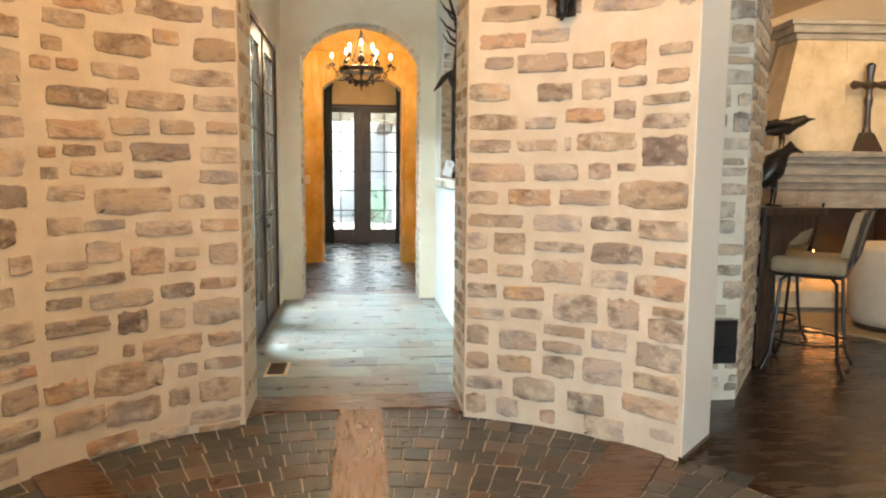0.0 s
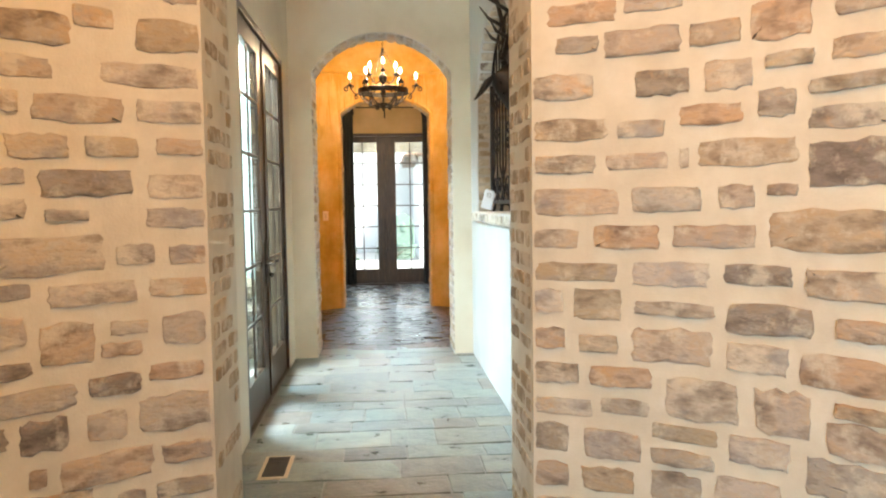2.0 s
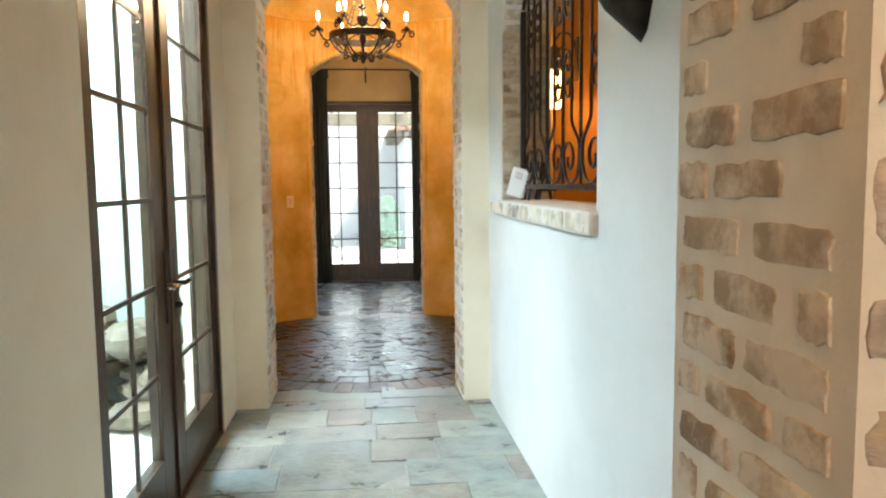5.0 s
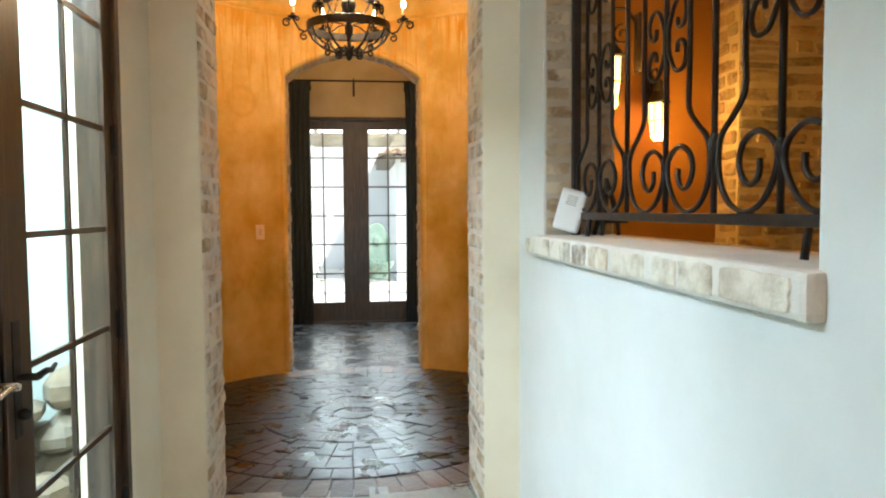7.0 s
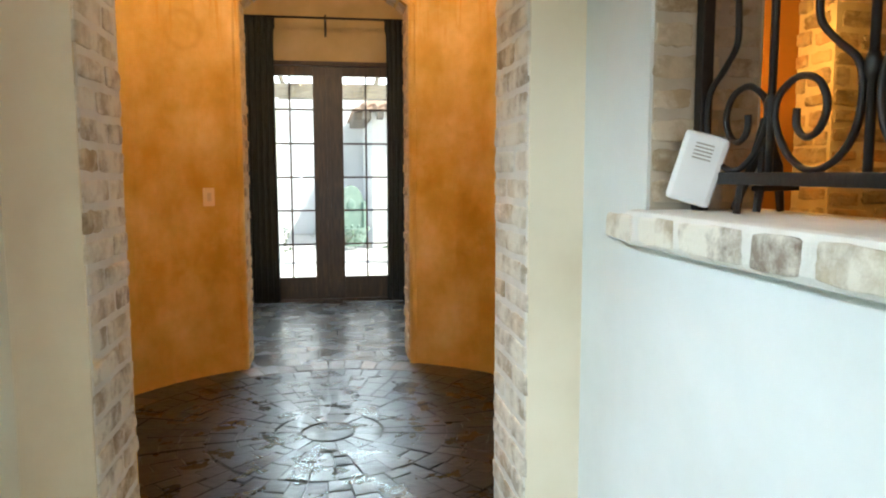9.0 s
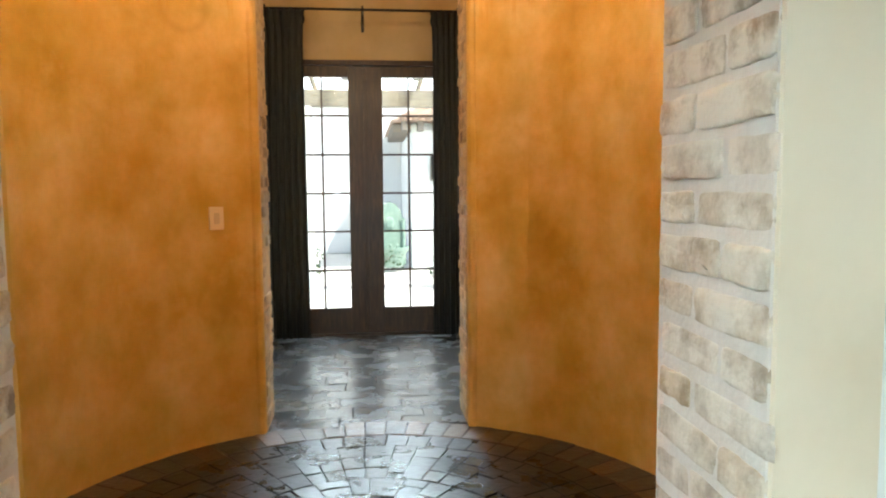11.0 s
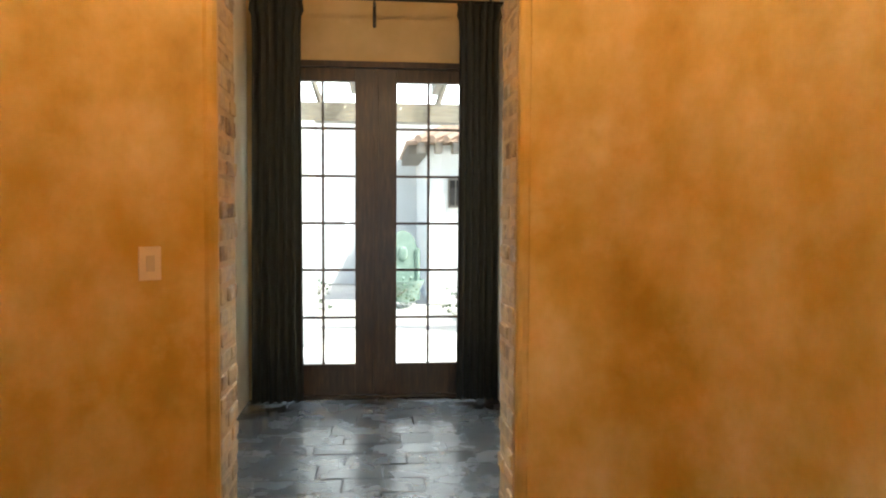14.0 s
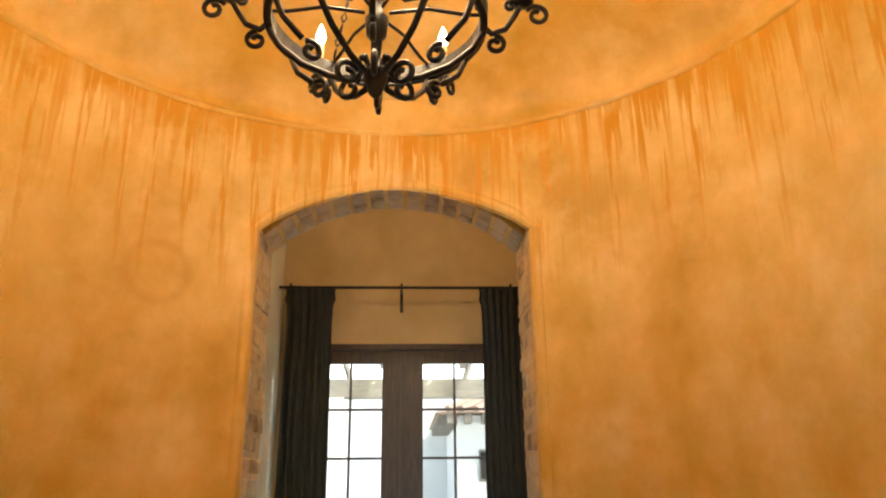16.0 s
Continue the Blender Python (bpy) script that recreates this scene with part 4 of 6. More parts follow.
            loop = [p0, mid + side * 0.008, p1, mid - side * 0.008, p0]
            add_tube(bm, loop, 0.0026, 4)
        part("chain", bm, m_iron, c)
    bm = bmesh.new()
    for k in range(16):
        z = 3.045 + k * 0.035
        side = Vector((0.008, 0, 0)) if k % 2 else Vector((0, 0.008, 0))
        mid = Vector((0, 0, z + 0.016))
        add_tube(bm, [Vector((0, 0, z - 0.003)), mid + side, Vector((0, 0, z + 0.036)), mid - side, Vector((0, 0, z - 0.003))], 0.003, 4)
    part("chain", bm, m_iron, c)
    bm = bmesh.new()
    add_lathe(bm, [(0.06, 3.635), (0.055, 3.61), (0.02, 3.595), (0.006, 3.59)], sides=16)
    part("canopy", bm, m_iron, c, smooth=True)


def candle(parent, at):
    x, y, z = at
    bm = bmesh.new()
    add_lathe(bm, [(0.006, -0.01), (0.030, 0.002), (0.034, 0.010), (0.015, 0.014), (0.014, 0.03)], (x, y, z), 12)
    part("candle_cup", bm, m_iron, parent, smooth=True)
    bm = bmesh.new()
    add_lathe(bm, [(0.011, 0.014), (0.0115, 0.075), (0.009, 0.08)], (x, y, z), 10)
    part("candle_sleeve", bm, m_candle, parent, smooth=True)
    bm = bmesh.new()
    add_lathe(bm, [(0.006, 0.078), (0.013, 0.092), (0.015, 0.105), (0.010, 0.125), (0.004, 0.142), (0.001, 0.150)], (x, y, z), 10)
    part("bulb", bm, m_bulb, parent, smooth=True)


chandelier()

# ---------------------------------------------------------------- lanterns and sculpture in the passage and hall


def lantern(loc, rz, label):
    l = thing("wall_lantern", label, "lantern", loc, rz)
    bm = bmesh.new()
    add_lathe(bm, [(0.030, -0.125), (0.050, -0.10), (0.060, 0.0), (0.062, 0.11)], sides=8)
    part("glass_shade", bm, m_lantern, l, "glowing amber glass")
    for k in range(8):
        bm = bmesh.new()
        a = 2 * math.pi * k / 8
        add_tube(bm, [(0.047 * math.cos(a), 0.047 * math.sin(a), -0.095), (0.064 * math.cos(a), 0.064 * math.sin(a), 0.0), (0.066 * math.cos(a), 0.066 * math.sin(a), 0.115)], 0.004, 5)
        part("cage_rib", bm, m_iron, l)
    bm = bmesh.new()
    add_tube(bm, [(0.066 * math.cos(2 * math.pi * k / 16), 0.066 * math.sin(2 * math.pi * k / 16), 0.0) for k in range(17)], 0.004, 5)
    part("cage_ring", bm, m_iron, l)
    bm = bmesh.new()
    add_lathe(bm, [(0.078, 0.112), (0.08, 0.122), (0.05, 0.16), (0.03, 0.19), (0.03, 0.25), (0.012, 0.27), (0.005, 0.30)], sides=12)
    part("cap", bm, m_iron, l)
    bm = bmesh.new()
    add_tube(bm, [(0, 0, 0.29), (0, 0.03, 0.34), (0, 0.09, 0.34), (0, 0.13, 0.28), (0, 0.14, 0.2)], 0.008, 6)
    sp = spiral(0.07, 0.22, 0.05, 0.012, radians(90), 1.3, 18)
    add_tube(bm, [(0, u, v) for u, v in sp], 0.006, 6)
    add_box(bm, -0.03, 0.03, 0.135, 0.15, 0.05, 0.32, 0.003)
    part("bracket", bm, m_iron, l)
    return l


lantern((1.975, -0.38, 1.935), 0, "iron wall lantern with glowing amber glass on the orange wall")
lantern((1.19, -1.62, 1.95), -90, "iron wall lantern with glowing amber glass beside the opening")
point_lamp("lantern_light", (2.0, -0.62, 1.95), 8, (1.0, 0.53, 0.10), 0.09)
point_lamp("lantern_light", (1.40, -1.72, 1.95), 6, (1.0, 0.53, 0.10), 0.09)
mirror = thing("leaded_window", "tall dark iron-framed leaded panel with coloured glass at its foot", "window", (3.62, -0.26, 1.0))
part("frame", box(-0.28, 0.28, -0.03, 0.02, 0.1, 1.15, 0.006), m_iron, mirror)
part("panel", box(-0.24, 0.24, -0.035, -0.028, 0.14, 1.11), m_soot, mirror)
# these pieces emit light themselves, in place of light shining through the glass
m_violet, m_amber = glow("glowing_violet_glass", (0.30, 0.22, 0.75), 0.9), glow("glowing_amber_glass", (0.95, 0.75, 0.2), 0.9)
for i in range(5):
    part("glass_piece", box(-0.22 + i * 0.09, -0.15 + i * 0.09, -0.039, -0.034, 0.18, 0.30 - 0.03 * (i % 2)), m_violet if i % 2 else m_amber, mirror)


def deer_head():
    bm = bmesh.new()
    # neck from the wall, head pointing out and down
    def ring(c, ry, rz, tilt, n=12):
        t = radians(tilt)
        return [(c[0] + rz * math.sin(2 * math.pi * k / n) * math.sin(t), c[1] + ry * math.cos(2 * math.pi * k / n), c[2] + rz * math.sin(2 * math.pi * k / n) * math.cos(t)) for k in range(n)]
    add_loft(bm, [ring((0.015, 0, -0.02), 0.09, 0.19, 0), ring((-0.05, 0, 0.02), 0.085, 0.15, 15), ring((-0.10, 0, 0.07), 0.07, 0.11, 30), ring((-0.125, 0, 0.10), 0.068, 0.085, 45),
                  ring((-0.165, 0, 0.075), 0.055, 0.065, 60), ring((-0.205, 0, 0.02), 0.042, 0.045, 62), ring((-0.245, 0, -0.035), 0.032, 0.032, 60), ring((-0.262, 0, -0.055), 0.018, 0.018, 60)])
    for s in (-1, 1):
        add_tube(bm, [(-0.10, s * 0.06, 0.14), (-0.09, s * 0.12, 0.17), (-0.10, s * 0.18, 0.16)], [0.012, 0.026, 0.004], 6, 1.0)
        beam = [(-0.12, s * 0.03, 0.16), (-0.10, s * 0.07, 0.25), (-0.09, s * 0.14, 0.36), (-0.11, s * 0.20, 0.50), (-0.15, s * 0.22, 0.64), (-0.19, s * 0.19, 0.78)]
        add_tube(bm, beam, [0.016, 0.015, 0.014, 0.012, 0.009, 0.004], 6)
        for b, t in ((1, (-0.20, s * 0.09, 0.34)), (2, (-0.22, s * 0.15, 0.47)), (3, (-0.21, s * 0.21, 0.60)), (2, (-0.04, s * 0.20, 0.48)), (4, (-0.11, s * 0.26, 0.76))):
            p = Vector(beam[b])
            q = Vector(t)
            add_tube(bm, [p, p.lerp(q, 0.5) + Vector((-0.015, 0, -0.01)), q], [0.011, 0.009, 0.003], 6)
    d = obj("deer_head_sculpture", bm, m_bronze, smooth=True)
    d.location = (HX1 - 0.012, -4.17, 1.95)
    return tagged(d, "dark bronze stag head with antlers hung on the white plaster wall", "sculpture")


deer_head()
sc_a = 35.5
sc = thing("wall_sconce", "small black iron wall sconce on the stone wall", "wall light", (*entry_pt(sc_a, ER - 0.025), 2.07), -sc_a)
bm = bmesh.new()
add_lathe(bm, [(0.003, 0.0), (0.018, 0.02), (0.03, 0.05), (0.026, 0.08), (0.05, 0.11), (0.055, 0.13), (0.02, 0.15), (0.018, 0.3)], (0, -0.07, 0), 12)
part("body", bm, m_iron, sc, smooth=True)
part("back_plate", box(-0.05, 0.05, -0.012, 0.0, 0.03, 0.32, 0.004), m_iron, sc)
bm = bmesh.new()
add_tube(bm, [(0, 0, 0.1), (0, -0.03, 0.07), (0, -0.07, 0.08)], 0.008, 6)
part("arm", bm, m_iron, sc)

# ---------------------------------------------------------------- living room, seen through the doorway


def fireplace():
    f = thing("fireplace", "tall cast limestone fireplace with a tapered hood and grey mantel", "fireplace", (5.30, -1.98, 0), -6)
    # local: x along the front, front towards -y
    part("hearth", box(-1.15, 1.15, -0.65, 0.3, 0, 0.17, 0.01), m_caststone, f)
    bm = bmesh.new()
    add_box(bm, -0.95, -0.55, -0.05, 0.55, 0.17, 1.18, 0.01)
    add_box(bm, 0.55, 0.95, -0.05, 0.55, 0.17, 1.18, 0.01)
    add_box(bm, -0.55, 0.55, -0.05, 0.55, 0.98, 1.18, 0.01)
    part("surround", bm, m_graystone, f)
    bm = bmesh.new()
    add_box(bm, -0.55, 0.55, 0.5, 0.6, 0.17, 0.98)
    add_box(bm, -0.6, -0.545, 0.0, 0.55, 0.17, 0.98)
    add_box(bm, 0.545, 0.6, 0.0, 0.55, 0.17, 0.98)
    part("firebox", bm, m_soot, f)
    for z0, z1, o in ((1.18, 1.25, 0.0), (1.25, 1.33, 0.04), (1.33, 1.45, 0.07), (1.45, 1.52, 0.12), (1.52, 1.58, 0.17)):
        part("mantel_moulding", box(-1.0 - o, 1.0 + o, -0.08 - o, 0.6, z0, z1, 0.008), m_graystone, f)
    def rc(t, z):
        w, y = 0.97 - 0.32 * t, -0.04 + 0.20 * t
        return [(-w, y, z), (w, y, z), (w, 0.6, z), (-w, 0.6, z)]
    bm = bmesh.new()
    add_loft(bm, [rc(0, 1.58), rc(1, 2.78)])
    part("hood", bm, m_caststone, f)
    for i in range(5):
        za, zb = 1.58 + i * 0.24 + 0.003, 1.58 + (i + 1) * 0.24 - 0.003
        ta, tb = (za - 1.58) / 1.2, (zb - 1.58) / 1.2
        cuts = (-1, -0.45, 0.08, 0.55, 1) if i % 2 else (-1, -0.72, -0.18, 0.32, 0.8, 1)
        for ca, cb in zip(cuts, cuts[1:]):
            rings = []
            for t_, z_ in ((ta, za), (tb, zb)):
                w, y = 0.97 - 0.32 * t_ + 0.005, -0.04 + 0.20 * t_
                rings.append([(ca * w + 0.003, y - 0.006, z_), (cb * w - 0.003, y - 0.006, z_), (cb * w - 0.003, y + 0.03, z_), (ca * w + 0.003, y + 0.03, z_)])
            bm = bmesh.new()
            add_loft(bm, rings)
            part("hood_block", bm, m_caststone, f)
    for z0, z1, o in ((2.78, 2.84, 0.02), (2.84, 2.92, 0.08), (2.92, 2.97, 0.12)):
        part("hood_crown", box(-0.67 - o, 0.67 + o, 0.14 - o, 0.6, z0, z1, 0.008), m_graystone, f)
    rng = random.Random(4)
    for i in range(5):
        bm = bmesh.new()
        y = 0.12 + 0.08 * rng.random()
        add_tube(bm, [(-0.3 + 0.1 * i, y, 0.24), (-0.05 + 0.1 * i, y + 0.12, 0.28 + 0.05 * rng.random())], 0.04, 7)
        part("log", bm, m_soot, f)
    for i in range(7):
        bm = bmesh.new()
        x = -0.36 + 0.12 * i
        h = 0.14 + 0.16 * rng.random()
        add_tube(bm, [(x, 0.1, 0.28), (x + 0.02, 0.11, 0.28 + h * 0.5), (x - 0.01, 0.1, 0.28 + h)], [0.028, 0.022, 0.003], 6)
        part("flame", bm, m_fire, f)
    return f


fireplace()
bm = bmesh.new()
add_loft(bm, [[(-0.13, -0.10, 0), (0.13, -0.10, 0), (0.13, 0.10, 0), (-0.13, 0.10, 0)], [(-0.12, -0.09, 0.04), (0.12, -0.09, 0.04), (0.12, 0.09, 0.04), (-0.12, 0.09, 0.04)],
              [(-0.07, -0.06, 0.16), (0.07, -0.06, 0.16), (0.07, 0.06, 0.16), (-0.07, 0.06, 0.16)], [(-0.055, -0.05, 0.2), (0.055, -0.05, 0.2), (0.055, 0.05, 0.2), (-0.055, 0.05, 0.2)]])
cross = thing("mantel_cross", "dark carved wood cross standing on the mantel", "cross", (5.32, -2.05, 1.58), -8)
part("base", bm, m_walnut, cross)
bm = bmesh.new()
add_lathe(bm, [(0.05, 0.2), (0.035, 0.26), (0.03, 0.45), (0.045, 0.55), (0.03, 0.60), (0.035, 0.78), (0.045, 0.86), (0.05, 0.90), (0.02, 0.93)], sides=8)
part("shaft", bm, m_walnut, cross)
bm = bmesh.new()
add_tube(bm, [(-0.20, 0, 0.70), (-0.17, 0, 0.70), (-0.08, 0, 0.70), (0, 0, 0.70), (0.08, 0, 0.70), (0.17, 0, 0.70), (0.20, 0, 0.70)], [0.02, 0.05, 0.03, 0.055, 0.03, 0.05, 0.02], 8)
part("cross_arm", bm, m_walnut, cross)


def crow(name, label, loc, rz, s, spread):
    bm = bmesh.new()
    n = 10

    def ring(x, z, r, rz_):
        return [(x, r * math.cos(2 * math.pi * k / n), z + rz_ * math.sin(2 * math.pi * k / n)) for k in range(n)]
    if spread:
        prof = [(-0.30, 0.14, 0.02, 0.008), (-0.16, 0.17, 0.04, 0.02), (-0.05, 0.20, 0.06, 0.05), (0.06, 0.22, 0.06, 0.055), (0.14, 0.26, 0.04, 0.04), (0.20, 0.28, 0.036, 0.034), (0.24, 0.285, 0.014, 0.012), (0.30, 0.29, 0.004, 0.004)]
    else:
        prof = [(-0.17, 0.08, 0.03, 0.012), (-0.12, 0.16, 0.07, 0.06), (-0.04, 0.22, 0.095, 0.095), (0.04, 0.27, 0.085, 0.085), (0.07, 0.34, 0.05, 0.045), (0.09, 0.37, 0.045, 0.04), (0.125, 0.36, 0.018, 0.016), (0.17, 0.34, 0.004, 0.004)]
    add_loft(bm, [ring(x_, z_, r_ * 1.2, h_ * (1.45 if spread else 1.15)) for x_, z_, r_, h_ in prof])
    for sy in (-1, 1):
        w = [(-0.26 if spread else -0.12, sy * 0.03, 0.20 if spread else 0.06), (-0.10, sy * (0.09 if spread else 0.075), 0.25 if spread else 0.16), (0.05, sy * 0.06, 0.24 if spread else 0.27)]
        add_tube(bm, w, [0.008, 0.035, 0.02], 6)
        add_tube(bm, [(0.0, sy * 0.03, 0.16), (0.01, sy * 0.035, 0.08), (0.0, sy * 0.035, 0.0)], [0.02, 0.009, 0.006], 6)
        add_tube(bm, [(-0.03, sy * 0.035, 0.004), (0.05, sy * 0.04, 0.004)], 0.006, 5)
    bmesh.ops.scale(bm, vec=(s, s, s), verts=bm.verts)
    ob = obj(name, bm, m_bronze, smooth=True)
    ob.location, ob.rotation_euler = loc, (0, 0, radians(rz))
    return tagged(ob, label, "sculpture")


crow("crow_sculpture", "black metal crow with raised wings perched on the mantel", (4.33, -2.10, 1.583), -8, 1.12, True)
crow("crow_sculpture", "black metal crow sculpture standing on the dark wood bar shelf", (2.80, -4.50, 1.122), -15, 1.08, False)

bar = thing("bar_counter", "dark wood bar shelf on a curved corbel against the stone pier", "bar counter", (2.90, -4.47, 0))
part("top", box(-0.26, 0.20, -0.22, 0.35, 1.06, 1.12, 0.008), m_walnut, bar)
bm = bmesh.new()
pr = [(0.17, 1.06), (0.17, 0.99), (0.05, 0.95), (-0.03, 0.88), (-0.07, 0.78), (-0.08, 0.70), (-0.18, 0.70), (-0.18, 1.06)]
a_ = [bm.verts.new((x, -0.16, z)) for x, z in pr]
b_ = [bm.verts.new((x, 0.10, z)) for x, z in pr]
bm.faces.new(a_)
bm.faces.new(b_)
for i in range(len(pr)):
    j = (i + 1) % len(pr)
    bm.faces.new((a_[i], a_[j], b_[j], b_[i]))
part("corbel", bm, m_walnut, bar)
part("panel", box(-0.2, -0.1, -0.1, 0.3, 0, 1.06, 0.004), m_walnut, bar)


def stool(loc, rz):
    s = thing("bar_stool", "iron bar stool with a taupe suede seat and back", "bar stool", loc, rz, "bar stools at the counter")
    bm = bmesh.new()
    add_box(bm, -0.25, 0.25, -0.23, 0.23, 0.68, 0.79, 0.035)
    part("seat", bm, m_suede, s, smooth=True)
    bm = bmesh.new()
    rings = []
    for z, y, w in ((0.80, 0.20, 0.19), (0.90, 0.225, 0.22), (1.02, 0.25, 0.225), (1.10, 0.275, 0.21)):
        rings.append([(-w, y - 0.02, z), (0, y + 0.02, z), (w, y - 0.02, z), (w, y + 0.03, z), (0, y + 0.07, z), (-w, y + 0.03, z)])
    add_loft(bm, rings)
    part("backrest", bm, m_suede, s)
    for x in (-0.21, 0.21):
        bm = bmesh.new()
        add_tube(bm, [(x, 0.2, 0.67), (x, 0.26, 0.80), (x, 0.30, 1.0), (x, 0.335, 1.12)], 0.011, 6)
        part("back_post", bm, m_iron, s)
    bm = bmesh.new()
    for a, b in (((-0.2, -0.2), (0.2, -0.2)), ((0.2, -0.2), (0.2, 0.2)), ((0.2, 0.2), (-0.2, 0.2)), ((-0.2, 0.2), (-0.2, -0.2))):
        add_tube(bm, [(*a, 0.665), (*b, 0.665)], 0.012, 6)
    part("seat_frame", bm, m_iron, s)
    for x in (-1, 1):
        for y in (-1, 1):
            bm = bmesh.new()
            add_tube(bm, [(x * 0.12, y * 0.12, 0.665), (x * 0.17, y * 0.17, 0.62), (x * 0.19, y * 0.19, 0.3), (x * 0.21, y * 0.21, 0.1), (x * 0.25, y * 0.25, 0.0)], 0.012, 6)
            part("leg", bm, m_iron, s)
    bm = bmesh.new()
    add_tube(bm, [(0.215 * math.cos(2 * math.pi * k / 20) * 1.15, 0.215 * math.sin(2 * math.pi * k / 20) * 1.15, 0.20) for k in range(21)], 0.009, 6)
    part("footrest", bm, m_iron, s)
    return s


s1 = stool((3.07, -4.60, 0), -132)
copy_thing(s1, pose(3.20, -3.80, 0, 0, 0, -150))
arm = thing("armchair", "round cream upholstered armchair standing on the tan rug", "armchair", (4.62, -3.55, 0), 0)
bm = bmesh.new()
add_lathe(bm, [(0.36, 0.06), (0.40, 0.12), (0.42, 0.5), (0.43, 0.70), (0.40, 0.74), (0.33, 0.72), (0.31, 0.45), (0.02, 0.44)], sides=24)
part("shell", bm, m_cream_fabric, arm, smooth=True)
bm = bmesh.new()
add_lathe(bm, [(0.02, 0.44), (0.29, 0.445), (0.31, 0.48), (0.28, 0.53), (0.02, 0.55)], sides=24)
part("cushion", bm, m_cream_fabric, arm, smooth=True)
bm = bmesh.new()
add_lathe(bm, [(0.34, 0.0), (0.35, 0.06), (0.02, 0.065)], sides=20)
part("plinth", bm, m_walnut, arm)
rug = obj("rug", prism([(3.62, -2.75), (6.4, -3.1), (6.4, -5.6), (4.15, -3.95)], 0.0, 0.012), m_rug)
tagged(rug, "tan wool rug on the dark wood floor before the fireplace", "rug")
ve = thing("wall_vent", "dark iron return vent at the foot of the stone pier", "wall vent", (2.08, -5.255, 0.36), 0)
part("frame", box(-0.075, 0.075, -0.03, 0.01, -0.13, 0.13, 0.004), m_iron, ve)
bm = bmesh.new()
for i in range(8):
    add_box(bm, -0.055, 0.055, -0.036, -0.03, -0.11 + i * 0.028, -0.10 + i * 0.028)
part("slats", bm, m_soot, ve)

# ---------------------------------------------------------------- outside
bm = bmesh.new()
n = 48
add_loft(bm, [[(300 * math.cos(2 * math.pi * k / n), 300 * math.sin(2 * math.pi * k / n), z) for k in range(n)] for z in (-0.5, -0.22)])
tagged(obj("ground", bm, m_ground), "pale gravel ground round the house", kind="structure")
setting("pavement_terrace", box(-3.2, 5.5, 4.16, 9.2, -0.22, -0.03), m_ground, "pale stone terrace")
setting("pavement_courtyard", box(-4.6, -1.04, -7.5, 1.5, -0.22, -0.05), m_ground, "pale stone courtyard ground")
setting("wall_courtyard", box(-3.3, -3.1, -6.5, -1.0, -0.2, 3.0), m_court, "pale stucco garden wall")
setting("wall_courtyard_end", box(-3.1, -1.035, -1.3, -1.1, -0.2, 3.4), m_court, "sunlit pale stucco end wall of the courtyard")
# unseen slab, added so that no sun falls through the front opening
setting("ceiling_sun_block", box(-2.5, 4.0, -15.5, -12.0, 3.0, 3.15), m_stucco, "unseen slab added to keep sun out of the front opening")
rngo = random.Random(12)


def rubble(name, x0, x1, y0, y1, h, label, count):
    t = thing(name, label, "garden wall")
    for k in range(count):
        bm = bmesh.new()
        x, y, z = rngo.uniform(x0, x1), rngo.uniform(y0, y1), rngo.uniform(-0.03, h)
        add_ball(bm, (x, y, z), rngo.uniform(0.08, 0.16), rngo.uniform(0.09, 0.2), rngo.uniform(0.05, 0.1), 7, 5)
        part("stone", bm, m_rubble, t)


rubble("garden_rock_edging", -3.05, -1.2, -1.9, -1.38, 0.62, "low dry-laid garden rock edging", 130)


def plant(loc, r, h, count, label, name="shrub"):
    rng = random.Random(int(loc[0] * 10 + loc[1] * 100))
    t = thing(name, label, "plant", loc)
    bm = bmesh.new()
    for k in range(7):
        a = rng.uniform(0, 6.3)
        add_tube(bm, [(0, 0, 0), (0.3 * r * math.cos(a), 0.3 * r * math.sin(a), h * 0.5), (0.7 * r * math.cos(a), 0.7 * r * math.sin(a), h * 0.9)], [0.02, 0.012, 0.004], 5)
    part("stems", bm, m_greywood, t)
    bm = bmesh.new()
    for k in range(count):
        a, q, z = rng.uniform(0, 6.3), r * math.sqrt(rng.random()), h * rng.uniform(0.15, 1.0)
        c = Vector((q * math.cos(a), q * math.sin(a), z))
        d = Vector((rng.uniform(-1, 1), rng.uniform(-1, 1), rng.uniform(-0.3, 0.8))).normalized() * rng.uniform(0.05, 0.10)
        s_ = d.cross(Vector((rng.random(), rng.random(), 1))).normalized() * 0.018
        v = [bm.verts.new(p) for p in (c, c + d * 0.5 + s_, c + d, c + d * 0.5 - s_)]
        bm.faces.new(v)
    tagged(part("leaves", bm, m_leaf, t), kind="stuff")
    return t


tagged(obj("sky_backdrop", box(-70, 90, 75, 76, -0.5, 75), m_haze), "bright hazy white sky", kind="structure")
plant((-2.3, -1.75, -0.05), 0.3, 1.3, 420, "broad-leaved green courtyard shrub")
plant((-2.85, -2.6, -0.05), 0.25, 1.2, 380, "broad-leaved green courtyard shrub")
plant((-0.95, 8.9, -0.1), 0.35, 0.5, 260, "low green terrace shrub")
plant((0.2, 9.9, -0.1), 0.5, 0.35, 260, "low green terrace shrub")
plant((1.35, 8.6, -0.1), 0.4, 0.45, 260, "low green terrace shrub")

